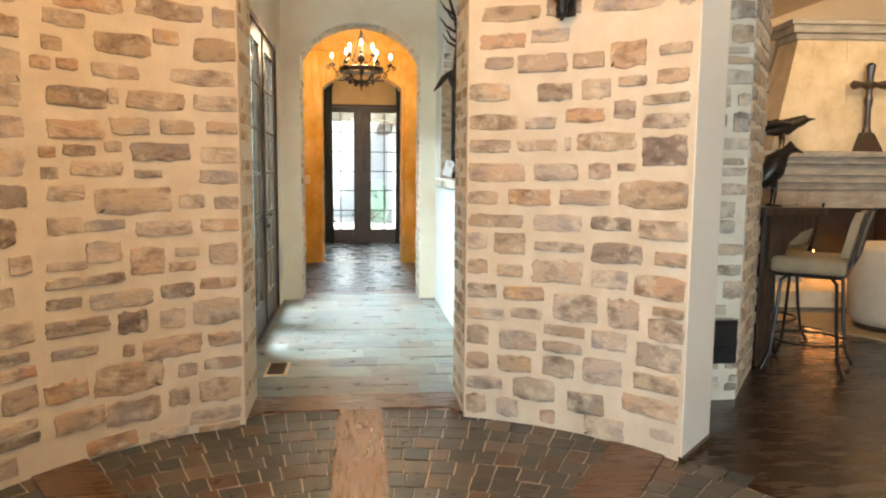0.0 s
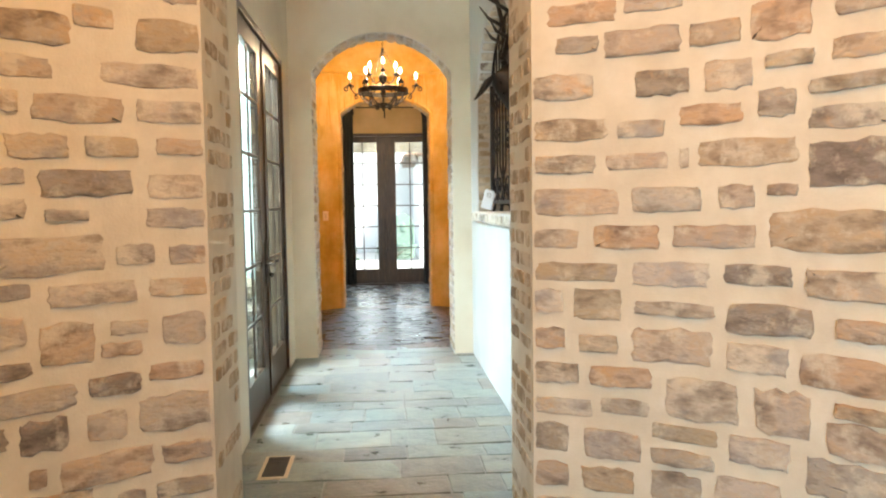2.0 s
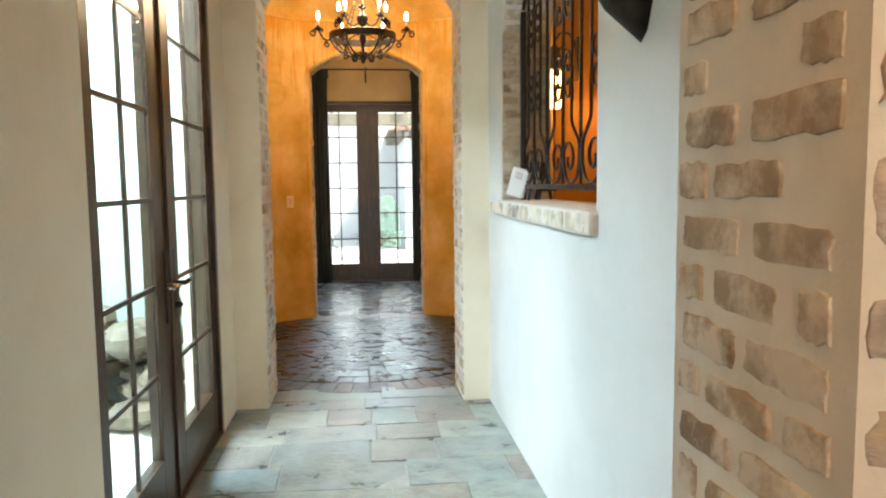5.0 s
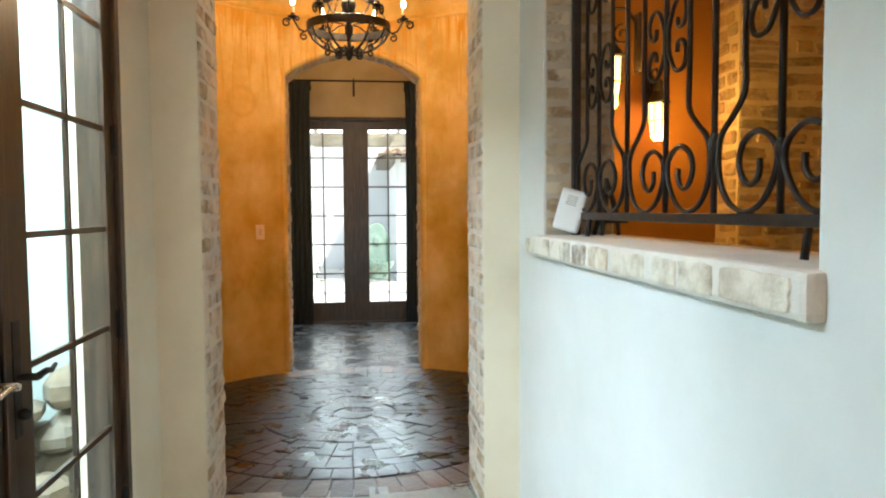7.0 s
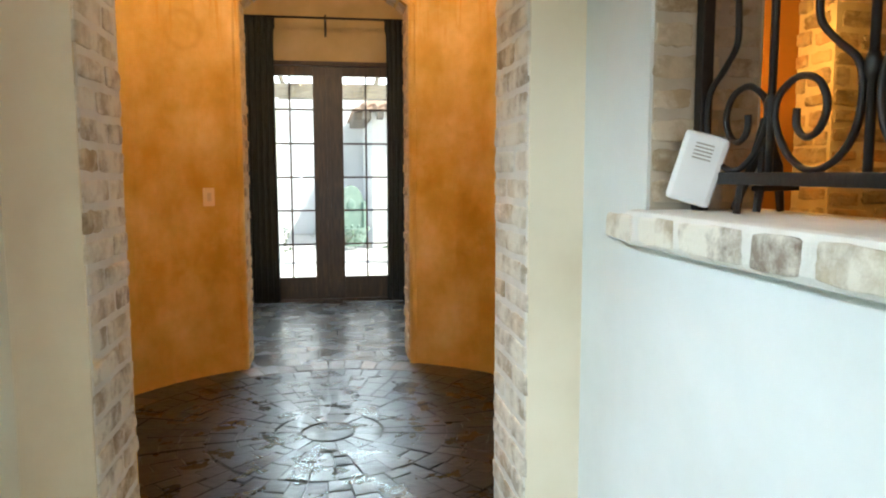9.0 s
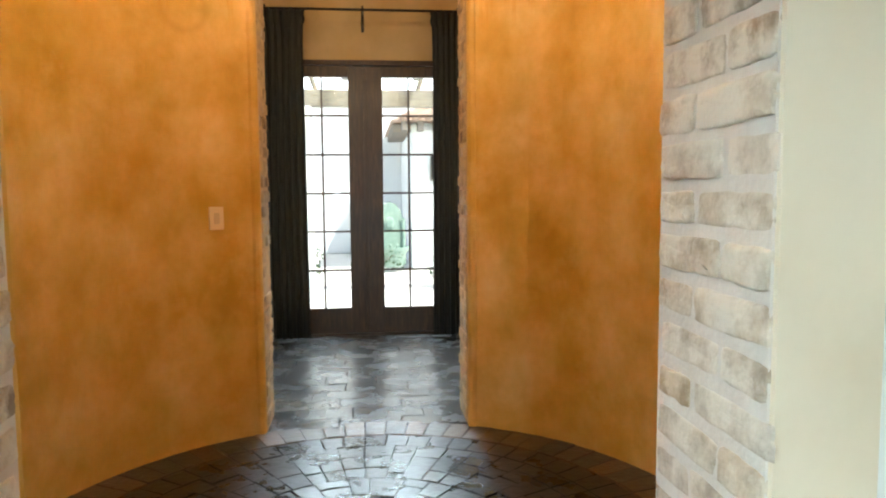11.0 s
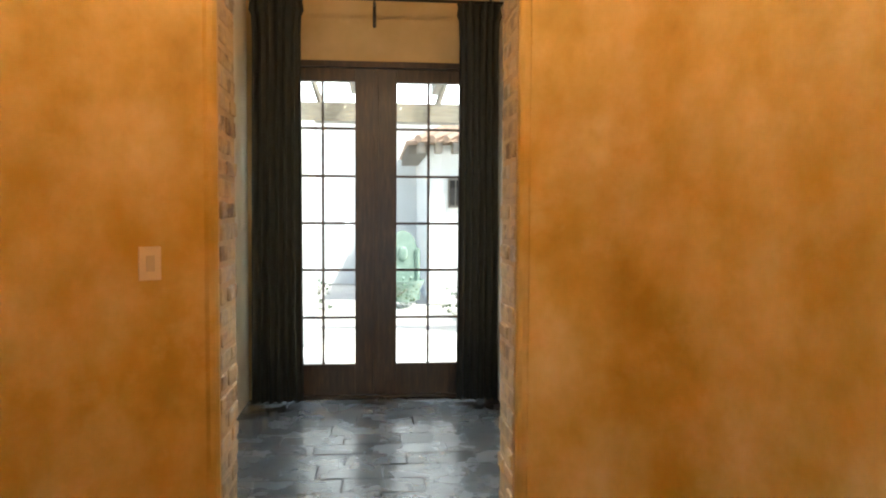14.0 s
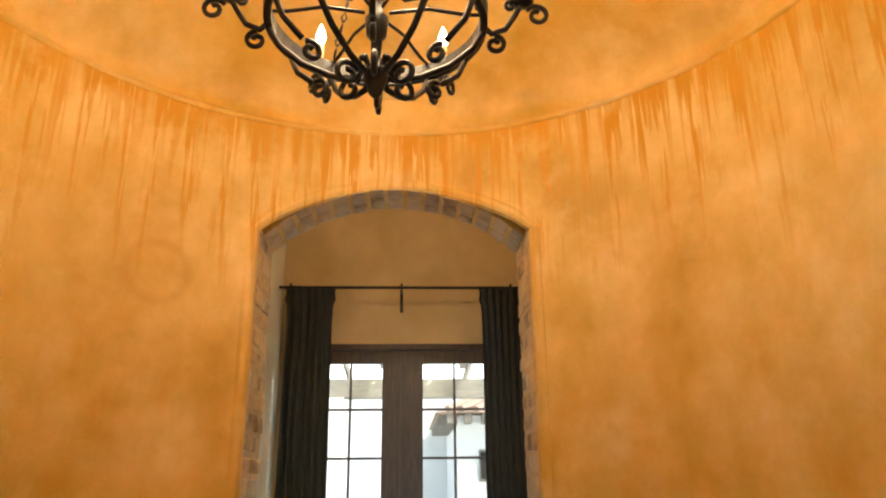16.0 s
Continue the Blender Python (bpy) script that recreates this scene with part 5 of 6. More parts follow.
# terrace pergola
per = thing("pergola", "weathered timber pergola beam on plaster posts with curved brackets", "pergola")
part("beam", box(-2.6, 3.2, 6.30, 6.50, 2.36, 2.56, 0.01), m_greywood, per)
for x in (-0.76, 2.05):
    part("post", box(x - 0.16, x + 0.16, 6.26, 6.54, -0.03, 2.36, 0.01), m_stucco, per)
for i in range(6):
    x = -2.1 + i * 0.95
    part("rafter", box(x - 0.05, x + 0.05, 4.3, 7.2, 2.80, 2.92, 0.005), m_greywood, per)
for x, s in ((-0.54, -1), (0.70, 1)):
    bm = bmesh.new()
    add_tube(bm, [(x, 6.36, 2.55), (x + s * 0.03, 6.36, 2.64), (x + s * 0.09, 6.36, 2.82)], 0.035, 6)
    part("bracket", bm, m_greywood, per)

# neighbouring wing
wing = thing("house_wing", "white stucco house wing with a clay tile roof and eaves brackets", "house", (0, 0, 0))
part("wall", box(-9, 12, 15.0, 15.4, -0.2, 3.5), m_stucco, wing)
part("wall", box(0.95, 9.0, 11.2, 14.98, -0.2, 2.6), m_stucco, wing)
bm = bmesh.new()
add_loft(bm, [[(0.55, 10.8, 2.62), (9.4, 10.8, 2.62), (9.4, 15.0, 2.62), (0.55, 15.0, 2.62)], [(2.2, 12.6, 3.42), (9.4, 12.6, 3.42), (9.4, 15.0, 3.42), (2.2, 15.0, 3.42)]])
roof = part("roof", bm, m_tile, wing)
for i in range(24):
    bm = bmesh.new()
    x = 0.75 + i * 0.24
    add_tube(bm, [(x, 10.78, 2.66), (min(x + 0.8, max(x, 2.2)), 11.7, 3.07), (min(x + 1.5, max(x, 2.25)), 12.6, 3.47)], 0.07, 6)
    part("roof_tile", bm, m_tile, roof)
for i in range(14):
    part("eaves_bracket", box(0.75 + i * 0.3, 0.87 + i * 0.3, 10.85, 11.2, 2.44, 2.61, 0.01), m_greywood, wing)
for i in range(9):
    part("eaves_bracket", box(0.6, 0.95, 11.4 + i * 0.35, 11.52 + i * 0.35, 2.44, 2.61, 0.01), m_greywood, wing)
win = part("window", box(1.30, 1.56, 11.15, 11.22, 1.50, 2.02), m_greywood, wing)
part("pane", box(1.325, 1.42, 11.13, 11.16, 1.54, 1.98), m_soot, win)
part("pane", box(1.44, 1.535, 11.13, 11.16, 1.54, 1.98), m_soot, win)

fo = thing("wall_fountain", "green carved stone wall fountain with an arched back and basin", "fountain", (0.50, 11.0, -0.1))
fo.scale = (0.72, 0.72, 0.92)
bm = bmesh.new()
pr = [(-0.42, 0), (-0.42, 0.95), (-0.34, 1.0), (-0.30, 1.12), (-0.18, 1.26), (0, 1.32), (0.18, 1.26), (0.30, 1.12), (0.34, 1.0), (0.42, 0.95), (0.42, 0)]
a_ = [bm.verts.new((x, 0.0, z)) for x, z in pr]
b_ = [bm.verts.new((x, 0.16, z)) for x, z in pr]
bm.faces.new(a_)
bm.faces.new(b_)
for i in range(len(pr)):
    j = (i + 1) % len(pr)
    bm.faces.new((a_[i], a_[j], b_[j], b_[i]))
part("back", bm, m_verdigris, fo)
bm = bmesh.new()
add_lathe(bm, [(0.3, 0.0), (0.42, 0.25), (0.5, 0.34), (0.52, 0.4), (0.46, 0.4), (0.4, 0.34), (0.02, 0.3)], (0, -0.2, 0), 20)
part("basin", bm, m_verdigris, fo)
bm = bmesh.new()
add_ball(bm, (0, -0.02, 0.88), 0.12, 0.05, 0.14)
part("mask", bm, m_verdigris, fo)
for x in (-0.36, 0.36):
    bm = bmesh.new()
    add_lathe(bm, [(0.06, 0.35), (0.045, 0.4), (0.045, 0.9), (0.07, 0.95)], (x, -0.02, 0), 10)
    part("pilaster", bm, m_verdigris, fo)
for i in range(3):
    bm = bmesh.new()
    add_tube(bm, [(0.18 * (i - 1), -0.1, 0.38), (0.18 * (i - 1) + 0.02, -0.16, 0.44)], 0.03, 6)
    part("spout", bm, m_verdigris, fo)

# ---------------------------------------------------------------- stones, bricks and paving, piece by piece
rng = random.Random(7)


def stone_mesh(name, k, material, rough=0.12):
    """A flat-backed stone of size 1 x 1 x 1: back at y=0, face at y=-1."""
    r = random.Random(100 + k)
    # outline: four uneven sides with clipped corners
    cut = [r.uniform(0.03, 0.07 if r.random() < 0.75 else 0.13) for _ in range(4)]
    lean = r.uniform(-0.05, 0.05)
    corner = [(-0.5, -0.5), (0.5, -0.5), (0.5, 0.5), (-0.5, 0.5)]
    out = []
    for i in range(4):
        a, b = Vector(corner[i]), Vector(corner[(i + 1) % 4])
        d = b - a
        nv = Vector((d.y, -d.x))
        for t in (cut[i], 0.24 + r.uniform(-0.05, 0.05), 0.42 + r.uniform(-0.05, 0.05), 0.60 + r.uniform(-0.05, 0.05), 0.80 + r.uniform(-0.04, 0.04), 1 - cut[(i + 1) % 4]):
            end = t < 0.2 or t > 0.83
            p = a + d * t + nv * (r.uniform(-0.7 * rough, -0.1 * rough) if end else r.uniform(-0.6 * rough, 0.35 * rough))
            if i % 2:
                p.x = math.copysign(0.5, p.x) + (p.x - math.copysign(0.5, p.x)) * 0.4
            out.append((p.x + lean * p.y, p.y))
    n = len(out)
    bm = bmesh.new()
    rings = [[(x * 1.02, 0.05, z * 1.02) for x, z in out], [(x, -0.62 + r.uniform(-0.1, 0.1), z) for x, z in out],
             [(x * 0.965, -0.92 + r.uniform(-0.14, 0.16), z * 0.90) for x, z in out],
             [(x * 0.80 + r.uniform(-0.02, 0.02), -1 + r.uniform(-0.20, 0.14), z * 0.66 + r.uniform(-0.02, 0.02)) for x, z in out],
             [(x * 0.56 + r.uniform(-0.01, 0.01), -1 + r.uniform(-0.16, 0.16), z * 0.32 + r.uniform(-0.012, 0.012)) for x, z in out]]
    vr = [[bm.verts.new(p) for p in ring] for ring in rings]
    for a, b in zip(vr, vr[1:]):
        for i in range(n):
            j = (i + 1) % n
            bm.faces.new((a[i], a[j], b[j], b[i])).smooth = a is not vr[0]
    # the middle is closed in strips, from end to end, so that no star of ridges shows
    lo, hi = vr[-1][:n // 2 + 1], [vr[-1][0]] + vr[-1][:n // 2 - 1:-1]
    for k in range(n // 2):
        q = [lo[k], lo[k + 1], hi[k + 1], hi[k]]
        q = [v for m_, v in enumerate(q) if v not in q[:m_]]
        if len(q) > 2:
            bm.faces.new(q).smooth = True
    bmesh.ops.recalc_face_normals(bm, faces=bm.faces)
    me = bpy.data.meshes.new(name)
    bm.to_mesh(me)
    bm.free()
    me.materials.append(material)
    return me


STONES = [stone_mesh("stone", k, m_stone, 0.15) for k in range(30)]
JAMBS = [stone_mesh("brick", 80 + k, m_jamb, 0.14) for k in range(12)]
# same brick shapes, with the warm light in their colour
LAMPLIT_BRICKS = [stone_mesh("brick", 50 + k, m_brick_lamplit, 0.07) for k in range(14)]
BRICKS = [stone_mesh("brick", 50 + k, m_brick, 0.07) for k in range(14)]


def piece(name, me, parent, at, yaw, w, h, t, roll=0.0, pitch=0.0):
    """yaw: heading of the face's normal, degrees from -y, counter-clockwise."""
    ob = new(name, me)
    ob.parent = parent
    ob.matrix_basis = Matrix.Translation(at) @ Euler((radians(pitch), radians(roll), radians(yaw))).to_matrix().to_4x4() @ Matrix.Diagonal((w, t, h, 1))
    return ob


def rubble_courses(length, z0, z1, r, pitch=0.138):
    """Stones (s, z, w, h) of rough courses over a wall of some length."""
    out = []
    z = z0
    while z < z1:
        p = pitch * r.uniform(0.88, 1.12)
        s = r.uniform(-0.15, 0.0)
        while s < length:
            w = r.choice((0.11, 0.17, 0.21, 0.25, 0.29, 0.33, 0.40)) * r.uniform(0.9, 1.1)
            gap = r.uniform(0.022, 0.048)
            h = p * r.uniform(0.52, 0.84)
            if w < 0.2 and r.random() < 0.3:
                h = p * 0.92
            a, b = max(s, 0.01), min(s + w, length - 0.01)
            if b - a > 0.06:
                if h < p * 0.62 and r.random() < 0.15:
                    out.append(((a + b) / 2, z + p * 0.27, b - a, p * 0.36))
                    out.append(((a + b) / 2 + r.uniform(-0.02, 0.02), z + p * 0.73, (b - a) * 0.8, p * 0.32))
                else:
                    out.append(((a + b) / 2, z + p / 2 + r.uniform(-0.012, 0.012), b - a, h))
            s += w + gap
        z += p
    return out


def lay(out, place, parent, meshes, r, t=(0.006, 0.015), name="stone", tilt=2.2):
    for s, z, w, h in out:
        (x, y), yaw = place(s)
        piece(name, r.choice(meshes), parent, (x, y, z), yaw, w, h, r.uniform(*t), r.uniform(-tilt, tilt))


r1, r2 = random.Random(21), random.Random(33)
# garden side of the entry, from the hall's corner backwards
def place_l(s):
    a = aL - math.degrees(s / ER)
    return entry_pt(a), -a


TAKEN = {"garden": [], "living": []}


def fill_between(side, length, start, place, parent, r):
    """Smaller, paler stones where the courses leave wide mortar."""
    for k in range(900):
        w, h = r.choice((0.08, 0.12, 0.16, 0.20)) * r.uniform(0.9, 1.1), r.uniform(0.05, 0.085)
        s_, z_ = r.uniform(start + w / 2, length - w / 2), r.uniform(0.05, 2.0)
        if all(abs(s_ - a) > (w + b) / 2 + 0.022 or abs(z_ - c) > (h + d) / 2 + 0.018 for a, c, b, d in TAKEN[side]):
            TAKEN[side].append((s_, z_, w, h))
            lay([(s_, z_, w, h)], place, parent, STONES, r, (0.004, 0.010), tilt=1.5)


def course_L(*stones):
    """One course of the garden side: (from, to, foot, head) in centimetres, counted from the hall's corner."""
    TAKEN["garden"] += [((p + q) / 200, (zb + zt) / 200, ((q if q < 84 else q + 7) - p) / 100, (zt - zb) / 100) for p, q, zb, zt in stones]
    lay(TAKEN["garden"][-len(stones):], place_l, wall_entry_l, STONES, r1, (0.009, 0.019), tilt=1.2)


def course_R(*stones):
    """One course of the living room side, in the same way."""
    TAKEN["living"] += [((p + q) / 200, (zb + zt) / 200, (q - p) / 100, (zt - zb) / 100) for p, q, zb, zt in stones]
    lay(TAKEN["living"][-len(stones):], place_r, wall_entry_r, STONES, r2, (0.009, 0.019), tilt=1.2)


def place_r(s):
    a = aR + math.degrees(s / ER)
    return entry_pt(a), -a


course_L((41, 66, 186, 196), (1, 21, 187, 198), (28, 40, 193, 200))
course_L((74, 83, 177, 182), (47, 68, 175, 182), (1, 33, 175, 183))
course_L((65, 84, 161, 170), (57, 62, 164, 171), (26, 53, 162, 171), (1, 22, 163, 171))
course_L((67, 85, 147, 156), (43, 61, 150, 158), (22, 38, 151, 158), (1, 16, 152, 158))
course_L((56, 64, 142, 147), (24, 52, 138, 147), (1, 19, 137, 146), (68, 82, 140, 145))
course_L((56, 79, 131, 138), (38, 51, 130, 134), (1, 20, 127, 134))
course_L((77, 86, 120, 127), (34, 70, 113, 126), (18, 30, 115, 122), (1, 13, 114, 121))
course_L((56, 74, 106, 111), (24, 51, 102, 110), (1, 20, 103, 110), (79, 87, 105, 113))
course_L((58, 74, 91, 101), (38, 54, 83, 97), (21, 33, 91, 96), (2, 16, 86, 97), (23, 36, 84, 89))
course_L((60, 89, 81, 86), (24, 40, 71, 78), (3, 21, 74, 80), (77, 88, 89, 93))
course_L((44, 73, 69, 77), (1, 25, 56, 69), (80, 89, 72, 77))
course_L((47, 61, 56, 67), (29, 41, 56, 66))
course_L((68, 90, 59, 67), (21, 50, 41, 52), (1, 18, 44, 51))
course_L((74, 88, 49, 54), (54, 59, 45, 51), (40, 73, 27, 42), (1, 20, 32, 38), (24, 33, 30, 37))
course_L((79, 92, 30, 39), (28, 38, 16, 25), (2, 23, 15, 27))
course_L((72, 88, 15, 25), (42, 68, 12, 24), (2, 28, 4, 12))
course_L((29, 48, 0, 6))
course_L((54, 78, 1, 9), (3, 24, -2, 3))
fill_between("garden", 0.94, 0.01, place_l, wall_entry_l, r1)
lay(rubble_courses(0.80, 0.02, 2.0, r1), lambda s: place_l(s + 0.97), wall_entry_l, STONES, r1, (0.009, 0.019))
lay(rubble_courses(1.75, 2.02, 2.75, r1), place_l, wall_entry_l, STONES, r1)
spanR = radians(aRe - aR) * ER
course_R((6, 30, 197, 205), (33, 53, 199, 206), (9, 24, 187, 193), (26, 52, 184, 194), (55, 71, 185, 193), (74, 92, 184, 197), (99, 115, 188, 193))
course_R((1, 22, 171, 180), (37, 55, 170, 179), (60, 75, 170, 180), (79, 93, 175, 180), (98, 114, 175, 182), (92, 115, 166, 171))
course_R((1, 27, 156, 164), (31, 47, 156, 162), (52, 72, 159, 166), (77, 88, 160, 169), (92, 115, 155, 162))
course_R((1, 23, 144, 151), (27, 48, 145, 151), (52, 55, 145, 152), (58, 89, 145, 154), (92, 115, 137, 152))
course_R((1, 31, 129, 139), (36, 59, 130, 139), (65, 76, 131, 139), (80, 89, 135, 139))
course_R((1, 17, 117, 124), (22, 45, 117, 126), (50, 77, 118, 126), (81, 116, 118, 131))
course_R((1, 31, 105, 112), (36, 62, 104, 113), (67, 88, 106, 113), (92, 117, 103, 113))
course_R((1, 11, 93, 102), (15, 32, 91, 103), (37, 64, 94, 99), (68, 94, 90, 100), (101, 117, 91, 98))
course_R((1, 12, 80, 88), (17, 31, 79, 86), (36, 63, 77, 90), (68, 87, 77, 87), (91, 117, 75, 86))
course_R((1, 17, 67, 75), (21, 43, 67, 75))
course_R((1, 22, 55, 62), (25, 42, 57, 63), (48, 72, 58, 73), (77, 94, 58, 73), (101, 117, 67, 72))
course_R((1, 13, 41, 52), (19, 39, 40, 51), (43, 65, 50, 56), (69, 88, 46, 56), (99, 117, 55, 66), (43, 64, 41, 47))
course_R((1, 13, 28, 37), (18, 37, 28, 37), (43, 60, 28, 39), (65, 86, 28, 42), (93, 117, 41, 54))
course_R((1, 21, 17, 24), (27, 50, 14, 26), (92, 116, 30, 39))
course_R((1, 12, 3, 14), (18, 30, 3, 13), (57, 77, 11, 23))
course_R((66, 88, 0, 12), (86, 116, 17, 27))
fill_between("living", spanR - 0.02, 0.01, place_r, wall_entry_r, r2)
lay(rubble_courses(spanR - 0.05, 2.08, 2.75, r2), lambda s: place_r(s + 0.03), wall_entry_r, STONES, r2)
# sides of the hall's mouth, in brick
def jamb(x, yaw, parent, seed, y0=-5.37, y1=-4.95):
    r = random.Random(seed)
    z, k = 0.05, 0
    while z < 2.9:
        splits = ((0.0, 0.20), (0.225, 0.40)) if k % 2 else ((0.0, 0.09), (0.115, 0.30), (0.32, 0.40))
        for a, b in splits:
            a_, b_ = y0 + a + r.uniform(0, 0.02), min(y0 + b + r.uniform(-0.02, 0.01), y1)
            if r.random() < (0.62 if yaw > 0 else 0.82):
                piece("brick", r.choice(JAMBS), parent, (x, (a_ + b_) / 2, z + 0.03), yaw, b_ - a_, 0.055 * r.uniform(0.88, 1.12), r.uniform(0.003, 0.008), r.uniform(-2, 2))
        z += 0.079 * r.uniform(0.96, 1.06)
        k += 1
jamb(JL, 90, wall_entry_l, 5)
jamb(JR, -90, wall_entry_r, 6)
# pier faces and passage column
r3 = random.Random(44)
lay(rubble_courses(0.85, 0.05, 2.7, r3, 0.12), lambda s: ((1.33 + s, -5.262), 0), pier, STONES, r3)
d = Vector((2.67 - 2.18, -4.58 + 5.25))
yawp = math.degrees(math.atan2(d.y, d.x))
lay(rubble_courses(d.length, 0.05, 2.7, r3, 0.12), lambda s: ((2.18 + d.x * s / d.length, -5.25 + d.y * s / d.length), yawp), pier, STONES, r3)
r4 = random.Random(45)
lay(rubble_courses(0.73, 0.9, 2.7, r4, 0.095), lambda s: ((2.46 + s, -0.50), 0), column, STONES, r4)
lay(rubble_courses(0.28, 0.9, 2.7, r4, 0.095), lambda s: ((2.46, -0.21 - s), -90), column, STONES, r4)


def reveal(x, yaw, parent, y0, y1, z1, seed, meshes, pitch=0.083):
    """Limewashed bricks on one side of a passage."""
    r = random.Random(seed)
    z, k = 0.03, 0
    L = y1 - y0
    while z < z1 - 0.05:
        cut = 0.62 if k % 2 else 0.36
        for a, b in ((0.01, L * cut - 0.008), (L * cut + 0.008, L - 0.012)):
            a -= 0.012 if a < 0.02 else 0
            if a < 0.02 and r.random() < 0.5:
                a -= r.uniform(0.008, 0.016)
            if b > L - 0.02:
                b += r.uniform(-0.004, 0.022)
            piece("brick", r.choice(meshes if r.random() < 0.85 else JAMBS), parent, (x, y0 + (a + b) / 2, z + 0.033), yaw, b - a, 0.062 * r.uniform(0.9, 1.08), r.uniform(0.005, 0.014), r.uniform(-1.5, 1.5))
        z += pitch
        k += 1


def soffit(parent, cx, half, spring, rise, y0, y1, seed, meshes):
    r = random.Random(seed)
    Rr = (half * half + rise * rise) / (2 * rise)
    cz = spring + rise - Rr
    am = math.asin(half / Rr)
    n = int(2 * am * Rr / 0.083)
    for i in range(n):
        a = -am + 2 * am * (i + 0.5) / n
        cut = 0.62 if i % 2 else 0.38
        L = y1 - y0
        for p, q in ((0.01, L * cut - 0.008), (L * cut + 0.008, L - 0.012)):
            ob = new("brick", r.choice(meshes))
            ob.parent = parent
            # face normal points to the centre of the arch
            nrm = Vector((-math.sin(a), 0, -math.cos(a)))
            tng = Vector((0, 1, 0))
            up = nrm.cross(tng)
            m = Matrix((tng, -nrm, up)).transposed().to_4x4()
            ob.matrix_basis = Matrix.Translation((cx + Rr * math.sin(a), y0 + (p + q) / 2, cz + Rr * math.cos(a))) @ m @ Matrix.Diagonal((q - p, r.uniform(0.005, 0.013), 0.063, 1))


reveal(C1 - HALF, 90, wall_arch, -1.695, -1.32, SPRING, 71, BRICKS)
reveal(C1 + HALF, -90, wall_arch, -1.695, -1.32, SPRING, 72, BRICKS)
soffit(wall_arch, C1, HALF, SPRING, RISE, -1.695, -1.36, 73, BRICKS)
reveal(C2 - H2 + 0.02, 90, wall_arch2, 1.36, 1.65, S2, 74, LAMPLIT_BRICKS)
reveal(C2 + H2 - 0.02, -90, wall_arch2, 1.36, 1.65, S2, 75, LAMPLIT_BRICKS)
soffit(wall_arch2, C2, H2 - 0.02, S2 - 0.02, RISE2, 1.40, 1.65, 76, LAMPLIT_BRICKS)

# brick lining of the interior opening: far reveal, near reveal, sill face
m_reveal = mat("grey_tan_mortar", [(0.3, (0.42, 0.36, 0.27)), (0.7, (0.56, 0.50, 0.40))], 8, 0.9, 0.5, 80)
setting("wall_opening_lining", box(HX1 + 0.008, HX1 + 0.272, WY1 - 0.003, WY1 + 0.02, SILL, 2.2), m_reveal, "grey-tan mortar between the bricks of the opening's side")
r5 = random.Random(81)
z, k = SILL + 0.01, 0
while z < 2.2:
    for yy, yaw in ((WY1, 0), (WY0, 180)):
        for a, b in (((0.01, 0.10), (0.12, 0.27)) if k % 2 else ((0.01, 0.17), (0.19, 0.27))):
            piece("brick", r5.choice(JAMBS), wall_right, (HX1 + (a + b) / 2, yy, z + 0.031), yaw, b - a, 0.051 * r5.uniform(0.85, 1.1), r5.uniform(0.004, 0.012), r5.uniform(-3, 3))
    z += 0.072
    k += 1
for i in range(22):
    y = WC - WH * math.cos(math.pi * (i + 0.5) / 22)
    y2 = WC - WH * math.cos(math.pi * (i + 1) / 22)
    y1_ = WC - WH * math.cos(math.pi * i / 22)
    t = Vector((0, y2 - y1_, win_z(y2) - win_z(y1_)))
    L = t.length
    t.normalize()
    nrm = Vector((0, t.z, -t.y))
    if nrm.z > 0:
        nrm = -nrm
    ax = Vector((1, 0, 0))
    up = nrm.cross(ax)
    m = Matrix((ax, -nrm, up)).transposed().to_4x4()
    ob = new("brick", r5.choice(BRICKS))
    ob.parent = wall_right
    ob.matrix_basis = Matrix.Translation((HX1 + 0.14, (y1_ + y2) / 2, (win_z(y1_) + win_z(y2)) / 2)) @ m @ Matrix.Diagonal((0.24, 0.008, L * 0.75, 1))
y = WY0 + 0.02
while y < WY1 + 0.02:
    w = r5.uniform(0.12, 0.24)
    piece("brick", r5.choice(BRICKS), sill, (HX1 - 0.035, y + w / 2, SILL - 0.043), -90, w, 0.062, 0.006, r5.uniform(-1, 1))
    y += w + r5.uniform(0.015, 0.05)

# paving


def paver(name, pts, parent, material, top, gap, r, chamfer=0.005, thick=0.03):
    """One paving stone over a convex outline, with its edges eased and a slight tilt."""
    c = Vector((sum(p[0] for p in pts) / len(pts), sum(p[1] for p in pts) / len(pts)))
    tx, ty = r.uniform(-0.004, 0.004), r.uniform(-0.004, 0.004)
    bm = bmesh.new()
    rings = []
    jit = [(r.uniform(-gap, gap) * 0.35, r.uniform(-gap, gap) * 0.35) for _ in pts]
    for inset, dz in ((gap / 2, -thick), (gap / 2, -chamfer), (gap / 2 + chamfer, 0.0)):
        ring = []
        for (px, py), (jx, jy) in zip(pts, jit):
            v = Vector((px, py)) - c
            l = max(v.length, 1e-5)
            v = v * max(0.3, (l - inset * 1.3) / l)
            x, y = c.x + v.x + jx, c.y + v.y + jy
            ring.append((x, y, top + dz + (0 if dz < -chamfer else tx * (x - c.x) / 0.2 + ty * (y - c.y) / 0.2)))
        rings.append(ring)
    add_loft(bm, rings)
    return obj(name, bm, material, parent)


def split_edge(a, b, k, r, wob):
    """Points from a to b with k uneven points between them."""
    return [(a[0] + (b[0] - a[0]) * i / (k + 1) + r.uniform(-wob, wob), a[1] + (b[1] - a[1]) * i / (k + 1) + r.uniform(-wob, wob)) for i in range(1, k + 1)]


